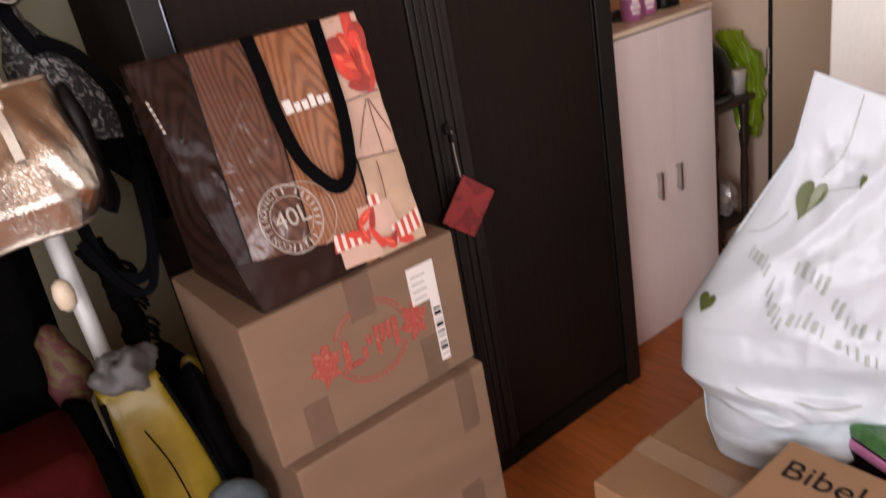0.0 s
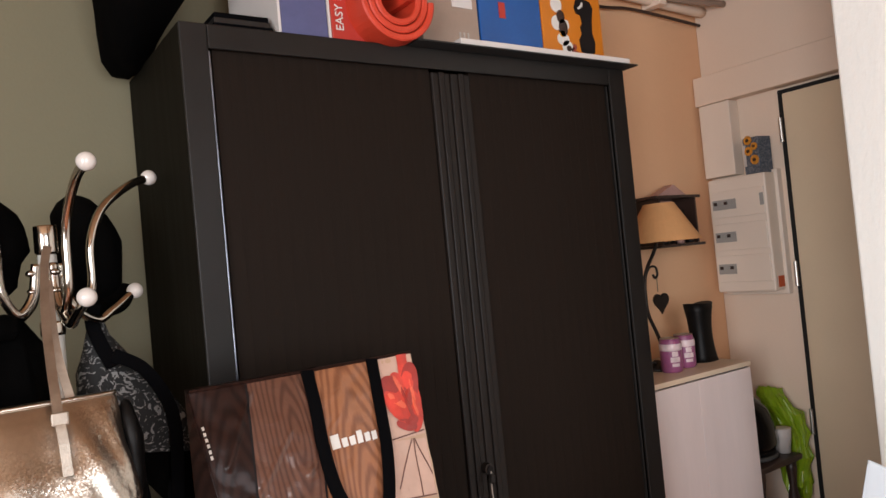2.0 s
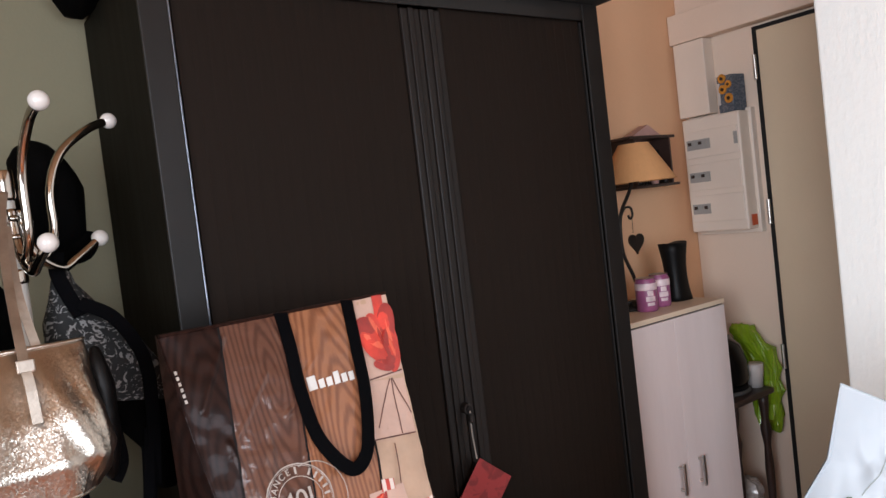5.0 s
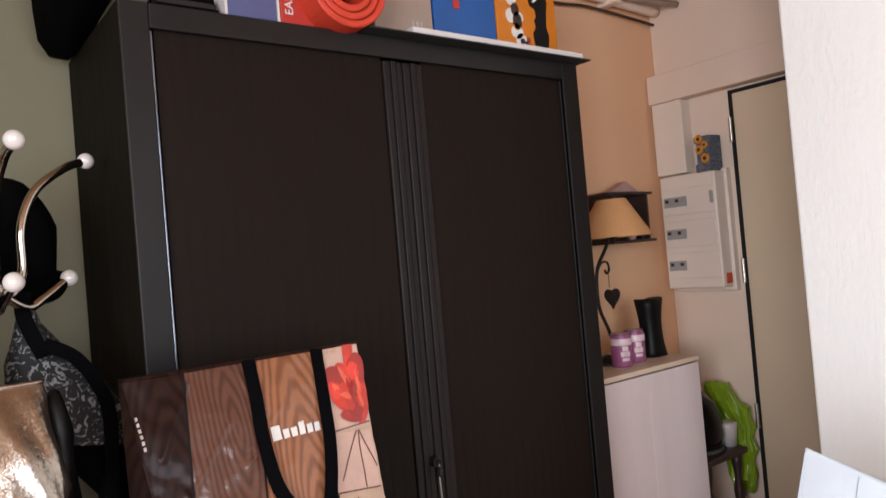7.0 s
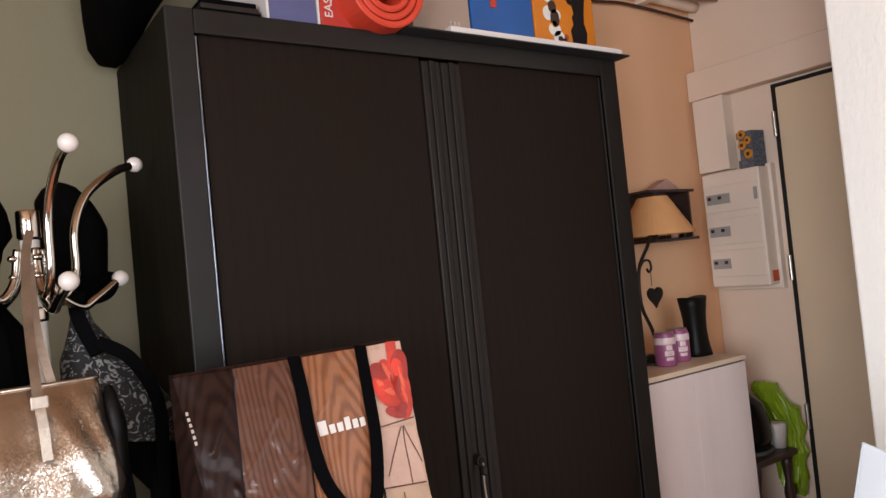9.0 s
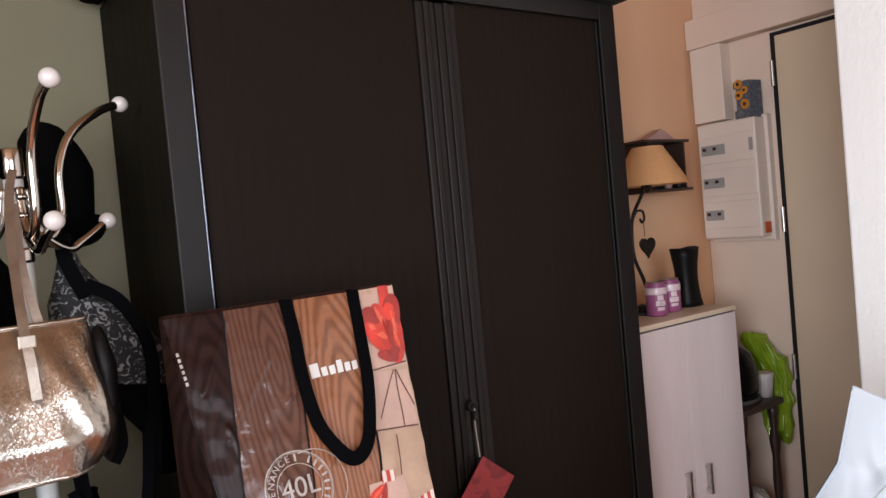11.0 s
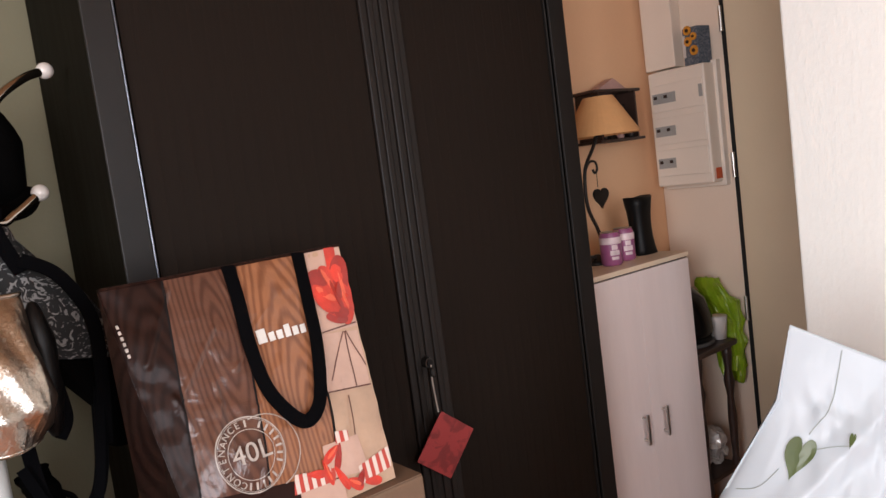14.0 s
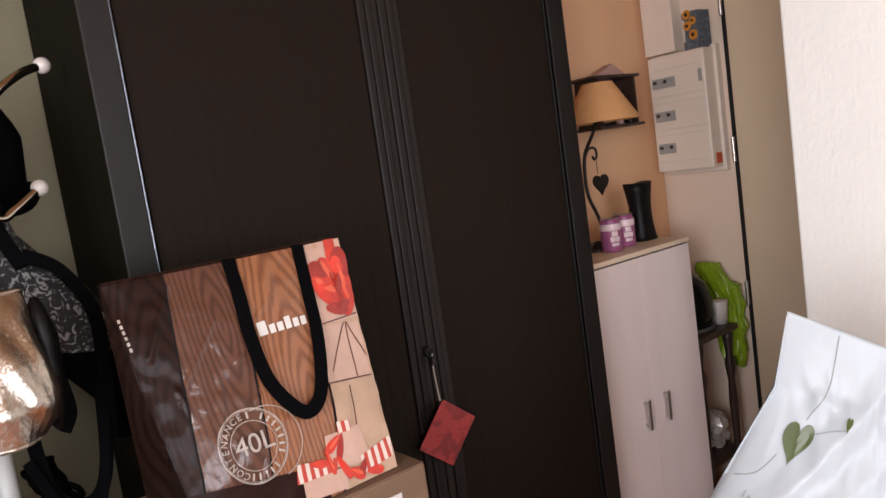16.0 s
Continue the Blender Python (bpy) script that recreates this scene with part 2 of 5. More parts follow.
add_glitter(GOLD)
GOLDSTRAP = mat("rose_gold_strap", (0.42, 0.36, 0.30), 0.5, 1.0, vary=0.2, scale=30, bump=0.25, bscale=160)
REDTAG = patterned("red_printed_card", (0.30, 0.028, 0.028), (0.18, 0.016, 0.016), 0.55, "noise", 26, 0.5, 0.58, distortion=1.0, bump=0.05)
STRING = mat("grey_string", (0.35, 0.30, 0.26), 0.8, vary=0.2)
SHADE = mat("cream_lampshade", (0.66, 0.34, 0.14), 0.8, vary=0.08, scale=20, bump=0.2)
IRON = mat("wrought_iron", (0.02, 0.016, 0.014), 0.5, 0.4, vary=0.3, bump=0.2)
DARKWOOD = mat("dark_stained_wood", (0.035, 0.018, 0.013), 0.45, vary=0.4, scale=20, bump=0.15)
CANPINK = mat("pink_can_label", (0.30, 0.085, 0.19), 0.35, vary=0.2, scale=25, bump=0.03, coat=0.3)
CANPALE = mat("pale_can_label", (0.7, 0.55, 0.56), 0.35, vary=0.25, scale=40, bump=0.0, coat=0.3)
VASE = mat("black_leather_boot", (0.004, 0.0035, 0.0035), 0.5, vary=0.3, scale=20, bump=0.3, spec=0.2)
BOXPLASTIC = mat("ivory_plastic", (0.82, 0.715, 0.615), 0.35, vary=0.04, scale=6, bump=0.02)
GREYPLASTIC = mat("grey_plastic", (0.36, 0.35, 0.33), 0.4, vary=0.1)
BLUETIN = patterned("blue_flower_print", (0.05, 0.07, 0.10), (0.17, 0.19, 0.22), 0.4, "noise", 30, 0.4, 0.65)
SUNFLOWER = mat("orange_flower", (0.62, 0.26, 0.03), 0.5, vary=0.3, scale=60)
PINKROOF = mat("dusty_pink_paint", (0.50, 0.29, 0.25), 0.6, vary=0.15)
GREENBAG = mat("lime_green_plastic", (0.20, 0.33, 0.012), 0.25, vary=0.25, scale=14, bump=0.4, bscale=40, coat=0.3)
HELMET = mat("black_gloss_plastic", (0.004, 0.004, 0.004), 0.12, vary=0.2, bump=0.0, coat=0.15, spec=0.25)
GREYCLOTH = mat("grey_cloth", (0.062, 0.060, 0.058), 0.6, vary=0.3, scale=15, bump=0.3)
SACK = mat("white_plastic_film", (0.44, 0.495, 0.53), 0.42, vary=0.05, scale=6, bump=0.12, bscale=24, coat=0.05)
LEAF = mat("olive_leaf_print", (0.075, 0.105, 0.030), 0.4, vary=0.2, bump=0.0)
GREYPRINT = mat("grey_green_print", (0.30, 0.34, 0.32), 0.5, vary=0.15, bump=0.0)
YELLOW = mat("yellow_tarpaulin", (0.170, 0.118, 0.004), 0.45, vary=0.25, scale=12, bump=0.2, bscale=60, coat=0.1)
# red cloth darkened in colour for the shade of the coats above it
REDFAB_SHADED = mat("shaded_red_fabric", (0.026, 0.0016, 0.0013), 0.9, vary=0.4, scale=20, bump=0.4, spec=0.06)
PURPLE = mat("slate_blue_carton", (0.083, 0.0913, 0.1992), 0.45, vary=0.15, scale=10)
REDBOX = mat("red_carton", (0.4316, 0.0373, 0.0249), 0.4, vary=0.1)
REDMAT = mat("coral_foam", (0.5478, 0.0456, 0.0183), 0.55, vary=0.08, scale=30, bump=0.4, bscale=300)
TAUPE = mat("taupe_carton", (0.3154, 0.2324, 0.1826), 0.45, vary=0.1, scale=12)
BLUE = mat("blue_carton", (0.01, 0.083, 0.2988), 0.35, vary=0.15, scale=8)
ORANGE = mat("orange_carton", (0.5644, 0.1743, 0.0124), 0.35, vary=0.08, scale=10)
PLANK = mat("orange_laminate_plank", (0.396, 0.1215, 0.0342), 0.3, vary=0.3, scale=9, bump=0.12, bscale=90, stretch=(6, 0.6, 1), piece=0.3)
SHOEBLACK = mat("black_leather", (0.012, 0.011, 0.011), 0.35, vary=0.3, bump=0.2)
FILM = mat("clear_crinkled_film", (0.45, 0.42, 0.40), 0.15, vary=0.3, scale=30, bump=0.6, bscale=60, coat=0.5)
GREENPRINT = mat("green_leaf_packet", (0.05, 0.16, 0.05), 0.3, vary=0.6, scale=30, coat=0.5)
PINKPRINT = mat("pink_packet", (0.45, 0.16, 0.30), 0.3, vary=0.3, scale=30, coat=0.5)

# ---- mesh helpers ----


def part(name, bm, material, parent=None, label="", smooth=False):
    me = bpy.data.meshes.new(name)
    bmesh.ops.recalc_face_normals(bm, faces=bm.faces)
    bm.to_mesh(me)
    bm.free()
    me.materials.append(material)
    if smooth:
        me.shade_smooth()
    ob = new(name, me)
    if parent:
        ob.parent = parent
    if label:
        ob["label"] = label
    return ob


def thing(name, label, category, group="", kind=""):
    return tagged(new(name), label, category, group, kind)


def box(x0, x1, y0, y1, z0, z1, bevel=0.0, m=None, bm=None, seg=2):
    bm = bm or bmesh.new()
    r = bmesh.ops.create_cube(bm, size=1.0)
    vs = r["verts"]
    bmesh.ops.scale(bm, vec=(x1 - x0, y1 - y0, z1 - z0), verts=vs)
    bmesh.ops.translate(bm, vec=((x0 + x1) / 2, (y0 + y1) / 2, (z0 + z1) / 2), verts=vs)
    if bevel:
        es = list({e for v in vs for e in v.link_edges})
        r = bmesh.ops.bevel(bm, geom=es, offset=bevel, segments=seg, affect="EDGES", profile=0.5)
        vs = list({v for f in r["faces"] for v in f.verts} | {v for v in vs if v.is_valid})
    if m is not None:
        bmesh.ops.transform(bm, matrix=m, verts=vs)
    return bm


def cyl(p0, p1, r0, r1=None, seg=20, bm=None):
    bm = bm or bmesh.new()
    r1 = r0 if r1 is None else r1
    p0, p1 = Vector(p0), Vector(p1)
    q = (p1 - p0).to_track_quat("Z", "Y").to_matrix().to_4x4()
    bmesh.ops.create_cone(bm, cap_ends=True, segments=seg, radius1=r0, radius2=r1, depth=(p1 - p0).length, matrix=Matrix.Translation((p0 + p1) / 2) @ q)
    return bm


def lathe(profile, centre, seg=28, bm=None, turn=None):
    """A turned shape from (radius, height) pairs."""
    bm = bm or bmesh.new()
    rings = []
    for r, z in profile:
        ring = []
        for i in range(seg):
            a = 2 * math.pi * i / seg
            v = Vector((r * math.cos(a), r * math.sin(a), z))
            if turn is not None:
                v = turn @ v
            ring.append(bm.verts.new(v + Vector(centre)))
        rings.append(ring)
    for a, b in zip(rings, rings[1:]):
        for i in range(seg):
            bm.faces.new((a[i], a[(i + 1) % seg], b[(i + 1) % seg], b[i]))
    bm.faces.new(rings[0][::-1])
    bm.faces.new(rings[-1])
    return bm


def smooth_points(pts, n=8):
    pts = [Vector(p) for p in pts]
    out = []
    for i in range(len(pts) - 1):
        p0, p1, p2, p3 = pts[max(0, i - 1)], pts[i], pts[i + 1], pts[min(len(pts) - 1, i + 2)]
        for k in range(n):
            t = k / n
            out.append(0.5 * (2 * p1 + (p2 - p0) * t + (2 * p0 - 5 * p1 + 4 * p2 - p3) * t * t + (3 * p1 - p0 - 3 * p2 + p3) * t ** 3))
    return out + [pts[-1]]


def tube(pts, r, seg=10, n=8, bm=None, flat=None):
    """A round rod along a smooth line, or a strap with half sizes flat=(across, thick), facing the way given third."""
    bm = bm or bmesh.new()
    line = smooth_points(pts, n)
    rings, side = [], None
    for i, p in enumerate(line):
        d = (line[min(i + 1, len(line) - 1)] - line[max(i - 1, 0)]).normalized()
        ref = Vector(flat[2]) if flat else (side if side is not None else (Vector((0, 0, 1)) if abs(d.z) < 0.9 else Vector((1, 0, 0))))
        u = d.cross(ref).normalized()
        v = d.cross(u).normalized()
        side = u.cross(d) if not flat else None
        if flat:
            ring = [bm.verts.new(p + u * a * flat[0] + v * b * flat[1]) for a, b in ((-1, -1), (1, -1), (1, 1), (-1, 1))]
        else:
            ring = [bm.verts.new(p + (u * math.cos(2 * math.pi * k / seg) + v * math.sin(2 * math.pi * k / seg)) * r) for k in range(seg)]
        rings.append(ring)
    m = len(rings[0])
    for a, b in zip(rings, rings[1:]):
        for i in range(m):
            bm.faces.new((a[i], a[(i + 1) % m], b[(i + 1) % m], b[i]))
    bm.faces.new(rings[0][::-1])
    bm.faces.new(rings[-1])
    return bm


def ball(c, r, seg=20, scale=(1, 1, 1), bm=None):
    bm = bm or bmesh.new()
    bmesh.ops.create_uvsphere(bm, u_segments=seg, v_segments=seg // 2 + 2, radius=r, matrix=Matrix.Translation(c) @ Matrix.Diagonal((*scale, 1)))
    return bm


def rings_mesh(rings, bm=None, caps=True):
    bm = bm or bmesh.new()
    vr = [[bm.verts.new(p) for p in ring] for ring in rings]
    m = len(vr[0])
    for a, b in zip(vr, vr[1:]):
        for i in range(m):
            bm.faces.new((a[i], a[(i + 1) % m], b[(i + 1) % m], b[i]))
    if caps:
        bm.faces.new(vr[0][::-1])
        bm.faces.new(vr[-1])
    return bm


def crumple(bm, amount, scale, seed=0.0, along=None):
    """Push a mesh's points in and out by noise."""
    bm.normal_update()
    for v in bm.verts:
        k = noise.fractal((v.co + Vector((seed, seed * 1.7, 0))) * scale, 0.8, 2.1, 3)
        v.co += (along if along is not None else v.normal) * k * amount
    return bm


def plate(outline, place, thick=0.0015, bm=None):
    """A thin flat shape: outline of (u, v), place(u, v, h) gives the point at height h."""
    bm = bm or bmesh.new()
    lo = [bm.verts.new(place(u, v, 0.0)) for u, v in outline]
    hi = [bm.verts.new(place(u, v, thick)) for u, v in outline]
    n = len(lo)
    bm.faces.new(lo[::-1])
    bm.faces.new(hi)
    for i in range(n):
        bm.faces.new((lo[i], lo[(i + 1) % n], hi[(i + 1) % n], hi[i]))
    return bm


def text_part(name, body, size, m, material, parent, extrude=0.0008, label=""):
    cu = bpy.data.curves.new(name, "FONT")
    cu.body, cu.size, cu.extrude, cu.align_x, cu.align_y = body, size, extrude, "CENTER", "CENTER"
    tmp = bpy.data.objects.new(name, cu)
    scene.collection.objects.link(tmp)
    bpy.context.view_layer.update()
    me = bpy.data.meshes.new_from_object(tmp)
    bpy.data.objects.remove(tmp)
    me.transform(m)
    me.materials.clear()
    me.materials.append(material)
    ob = new(name, me)
    ob.parent = parent
    if label:
        ob["label"] = label
    return ob


def structure(name, bm, material, label, category):
    return tagged(part(name, bm, material), label, category, kind="structure")


def heart_outline(s, cx=0.0, cy=0.0, n=28):
    out = []
    for i in range(n):
        a = 2 * math.pi * i / n
        x = 16 * math.sin(a) ** 3
        y = 13 * math.cos(a) - 5 * math.cos(2 * a) - 2 * math.cos(3 * a) - math.cos(4 * a)
        out.append((cx + x * s / 32, cy + y * s / 32))
    return out


# ---- structure ----
XL, XH, XD, YB, YF, ZC = -2.2, 1.45, 2.187, 0.44, -3.2, 2.5
CAB_W, CAB_D, CAB_H = 1.2, 0.43, 1.98

structure("floor", box(XL - 0.1, XD + 0.1, YF - 0.1, YB + 0.1, -0.08, -0.012), DARKGAP, "orange wood laminate floor of long planks", "floor")
structure("wall_north", box(XL - 0.1, 1.22, YB, YB + 0.12, 0, ZC), WALL_SAGE, "dull sage green painted wall behind the wardrobe", "wall")
structure("wall_north_hall", box(1.223, XD + 0.1, YB, YB + 0.12, 0, ZC), WALL_WARMLIT, "pale plaster wall of the entrance with warm light in its colour", "wall")
structure("wall_east_hall", box(XD, XD + 0.12, -1.2, YB - 0.003, 0, ZC), WALL_HALL, "pale painted wall beside the entrance door", "wall")
structure("wall_partition", box(XH, XH + 0.1, YF, -0.455, 0, ZC, 0.006), WALL_WHITE, "bright white roughcast partition wall", "wall")
structure("wall_hall_end", box(XH + 0.103, XD - 0.003, -1.2, -1.1, 0, ZC), WALL_HALL, "pale painted wall closing the entrance", "wall")
sw = box(XL - 0.12, SWIN_X0, YF - 0.12, YF, 0, ZC)
box(SWIN_X1, XH, YF - 0.12, YF, 0, ZC, bm=sw)
box(SWIN_X0, SWIN_X1, YF - 0.12, YF, 0, WIN_Z0, bm=sw)
box(SWIN_X0, SWIN_X1, YF - 0.12, YF, WIN_Z1, ZC, bm=sw)
structure("wall_south", sw, WALL, "plain painted wall with a second window", "wall")
ceiling = structure("ceiling", box(XL - 0.1, XD + 0.1, YF - 0.1, YB + 0.1, ZC, ZC + 0.1), CEIL, "warm brown wooden ceiling", "ceiling")
# west wall with its window opening
ww = box(XL - 0.12, XL, YF, WIN_Y0, 0, ZC)
box(XL - 0.12, XL, WIN_Y1, YB, 0, ZC, bm=ww)
box(XL - 0.12, XL, WIN_Y0, WIN_Y1, 0, WIN_Z0, bm=ww)
box(XL - 0.12, XL, WIN_Y0, WIN_Y1, WIN_Z1, ZC, bm=ww)
structure("wall_west", ww, WALL, "plain painted wall with a window", "wall")

beam = structure("beam_boxing", box(2.125, XD - 0.002, -1.08, YB - 0.004, 2.02, 2.135, 0.004), WALL_HALL, "white boxed beam above the entrance door", "beam")
column = structure("pipe_casing", box(2.125, XD - 0.002, 0.288, 0.422, 1.73, 2.018, 0.004), BOXPLASTIC, "white casing between fuse box and beam", "casing")
pipes = thing("ceiling_pipes", "painted pipes running under the ceiling", "pipes", kind="structure")
part("pipe", tube([(1.2, 0.40, 2.425), (1.7, 0.40, 2.415), (2.18, 0.40, 2.40)], 0.022, 12), WALL_HALL, pipes, smooth=True)
part("pipe", tube([(1.5, 0.355, 2.44), (1.9, 0.36, 2.41), (2.18, 0.30, 2.40)], 0.012, 10), TAUPE, pipes, smooth=True)
part("pipe", tube([(1.25, 0.30, 2.46), (1.7, 0.31, 2.45), (2.0, 0.30, 2.43), (2.15, 0.20, 2.43), (2.16, -0.4, 2.43)], 0.016, 12), WALL_HALL, pipes, smooth=True)
part("cable", tube([(1.3, 0.42, 2.37), (1.6, 0.42, 2.36), (1.8, 0.42, 2.372), (2.17, 0.41, 2.35)], 0.006, 8), DARKWOOD, pipes, smooth=True)
part("clamp", box(1.86, 1.90, 0.35, 0.438, 2.38, 2.497, 0.004), WALL_HALL, pipes)

# entrance door, closed
door = thing("door_1", "closed beige painted entrance door with a dark frame gap", "door", kind="structure")
part("door_leaf", box(2.165, XD - 0.004, -0.80, 0.098, 0.01, 1.995, 0.003), DOORPAINT, door)
# near-black plate behind the leaf paints the shade of the gap
part("door_gap", box(2.178, XD - 0.001, -0.83, 0.121, 0.0, 2.012), DARKGAP, door, "near-black plate standing in for the shade in the door gap")
for hz in (0.80, 1.338, 1.865):
    h = part("hinge", cyl((2.163, 0.112, hz - 0.045), (2.163, 0.112, hz + 0.045), 0.007), STEEL, door, "steel barrel hinge", smooth=False)

# ---- wardrobe with two sliding tambour fronts ----
wardrobe = thing("tambour_wardrobe", "tall black-brown tambour wardrobe with two closed roller doors", "wardrobe")
part("side_panel", box(0.0, 0.022, 0.004, CAB_D, 0.0, CAB_H, 0.002), BLACKWOOD, wardrobe)
part("side_panel", box(CAB_W - 0.022, CAB_W, 0.004, CAB_D, 0.0, CAB_H, 0.002), BLACKWOOD, wardrobe)
part("top_panel", box(0.0225, CAB_W - 0.0225, 0.004, CAB_D, CAB_H - 0.025, CAB_H - 0.001), BLACKWOOD, wardrobe)
part("back_panel", box(0.023, CAB_W - 0.023, CAB_D - 0.012, CAB_D - 0.002, 0.06, CAB_H - 0.03), BLACKWOOD, wardrobe)
part("plinth", box(0.0225, CAB_W - 0.0225, 0.008, CAB_D - 0.02, 0.0, 0.06), BLACKWOOD, wardrobe)
part("frame_post", box(0.0, 0.052, -0.004, 0.0035, 0.0, CAB_H, 0.0025), FRAME, wardrobe)
part("frame_post", box(CAB_W - 0.06, CAB_W, -0.004, 0.0035, 0.0, CAB_H, 0.0025), FRAME, wardrobe)
part("frame_rail", box(0.0523, CAB_W - 0.0603, -0.004, 0.0035, CAB_H - 0.047, CAB_H, 0.0025), FRAME, wardrobe)
part("guide_strip", box(0.053, 0.0585, 0.004, 0.028, 0.065, CAB_H - 0.048, 0.0027, seg=4), GUIDE, wardrobe, "metal guide edge with a bluish window sheen in its colour")
part("guide_strip", box(CAB_W - 0.066, CAB_W - 0.061, 0.004, 0.028, 0.065, CAB_H - 0.048, 0.002), FRAME, wardrobe)
for x0, x1 in ((0.5605, 0.6125), (0.614, 0.6705)):
    bar = box(x0, x1, 0.006, 0.028, 0.065, CAB_H - 0.05, 0.004)
    mid = (x0 + x1) / 2
    box(mid - 0.008, mid + 0.008, 0.0015, 0.0061, 0.065, CAB_H - 0.05, 0.003, bm=bar)
    part("closing_bar", bar, BARS, wardrobe)
part("lock", cyl((0.608, 0.008, 1.016), (0.608, -0.010, 1.016), 0.013, 0.012), IRON, wardrobe, "small round metal lock")
part("keyhole_cap", cyl((0.608, -0.0095, 1.016), (0.608, -0.013, 1.016), 0.0075), INK, wardrobe)
slat_w = 0.0310
first = None
for door_x0, count in ((0.0625, 16), (0.6715, 15)):
    for i in range(count):
        x = door_x0 + i * slat_w
        if first is None:
            first = part("slat", box(0.00005, slat_w - 0.00005, 0.012, 0.022, 0.07, CAB_H - 0.03, 0.0003, seg=1), SLAT, wardrobe)
            first.location.x = x
        else:
            s = new("slat", first.data)
            s.parent, s.location.x = wardrobe, x

# tag hanging from the key
tag = thing("key_tag", "red printed card hanging by a string from the wardrobe lock", "tag")
tm = pose(0.614, -0.022, 0.822, 0, 0, 0)
part("card", box(-0.055, 0.055, -0.0015, 0.0015, -0.062, 0.062, 0.001, m=tm @ pose(0, 0, 0, 4, 39, 0)), REDTAG, tag)
part("string", tube([(0.608, -0.014, 1.012), (0.602, -0.02, 0.97), (0.606, -0.021, 0.902)], 0.0018, 6), STRING, tag)
part("key_bow", lathe([(0.003, -0.012), (0.007, -0.006), (0.007, 0.006), (0.003, 0.012)], (0.607, -0.018, 0.995), 12), IRON, tag)

# ---- things on top of the wardrobe ----
def carton(name, label, x0, x1, y0, y1, z0, z1, material, category="box", m=None):
    t = thing(name, label, category)
    part("body", box(x0, x1, y0, y1, z0, z1, 0.003, m=m), material, t)
    return t


sheets = thing("cardboard_sheet", "dark and white sheet lying over the wardrobe edge", "sheet")
part("dark_sheet", box(0.50, 1.215, -0.045, 0.36, CAB_H + 0.001, CAB_H + 0.005, 0.001), DARKGAP, sheets)
part("white_sheet", box(0.62, 1.19, -0.04, 0.36, CAB_H + 0.0055, CAB_H + 0.020, 0.002), LABEL, sheets)
b = carton("storage_box", "slate blue cardboard box on the wardrobe", 0.212, 0.318, 0.02, 0.3, CAB_H, 2.22, PURPLE)
part("edge_strip", box(0.206, 0.2115, 0.018, 0.3, CAB_H, 2.22), LABEL, b, "white edge strip")
part("edge_strip", box(0.3185, 0.3235, 0.018, 0.3, CAB_H, 2.22), LABEL, b, "white edge strip")
b = carton("red_box", "red cardboard box with white lettering on its edge", 0.326, 0.41, 0.02, 0.3, CAB_H, 2.24, REDBOX)
text_part("lettering", "EASY FOLD", 0.026, pose(0.346, 0.0185, CAB_H + 0.09, 90, -90, 0), LOGOWHITE, b)
mat_roll = thing("rolled_mat", "coral red rolled foam exercise mat lying on the wardrobe", "mat")
spiral = [(0.030 + 0.017 * a / (2 * math.pi), a) for a in [k * 2 * math.pi / 40 for k in range(40 * 3 + 1)]]
bm = bmesh.new()
prev = None
MC = (0.452, 2.066)
for r, a in spiral:
    ring = []
    for y, rr in ((-0.047, r + 0.001), (-0.05, r + 0.004), (-0.05, r + 0.012), (-0.047, r + 0.0155), (0.36, r + 0.0155), (0.36, r + 0.001)):
        ring.append(bm.verts.new((MC[0] + rr * math.cos(a), y, MC[1] + rr * math.sin(a))))
    if prev:
        for i in range(6):
            bm.faces.new((prev[i], prev[(i + 1) % 6], ring[(i + 1) % 6], ring[i]))
    else:
        bm.faces.new(ring)
    prev = ring
bm.faces.new(prev)
part("foam_roll", bm, REDMAT, mat_roll, smooth=False)
b = carton("taupe_box", "taupe cardboard box with a white barcode label", 0.565, 0.733, 0.03, 0.3, CAB_H + 0.021, 2.24, TAUPE)
part("label", box(0.655, 0.715, 0.0275, 0.0298, 2.10, 2.14), LABEL, b, "white barcode label")
for i in range(3):
    part("print_bar", box(0.67 + 0.012 * i, 0.675 + 0.012 * i, 0.028, 0.0298, CAB_H + 0.03, CAB_H + 0.06), WHITEINK, b)
b = carton("blue_box", "blue cardboard box standing on the wardrobe", 0.738, 0.942, 0.03, 0.3, CAB_H + 0.021, 2.27, BLUE)
part("print_bar", box(0.86, 0.93, 0.0275, 0.0298, CAB_H + 0.026, CAB_H + 0.034), WHITEINK, b)
part("print_spot", box(0.80, 0.82, 0.0275, 0.0298, 2.09, 2.13, m=pose(0, 0, 0)), REDBOX, b)
b = carton("orange_box", "orange cardboard box with printed pictures of small white figures", 0.945, 1.17, 0.03, 0.3, CAB_H + 0.021, 2.27, ORANGE)


def wall_plate(y):
    return lambda u, v, h: Vector((u, y - h, v))


def disc(cx, cy, rx, ry, n=18):
    return [(cx + rx * math.cos(2 * math.pi * i / n), cy + ry * math.sin(2 * math.pi * i / n)) for i in range(n)]


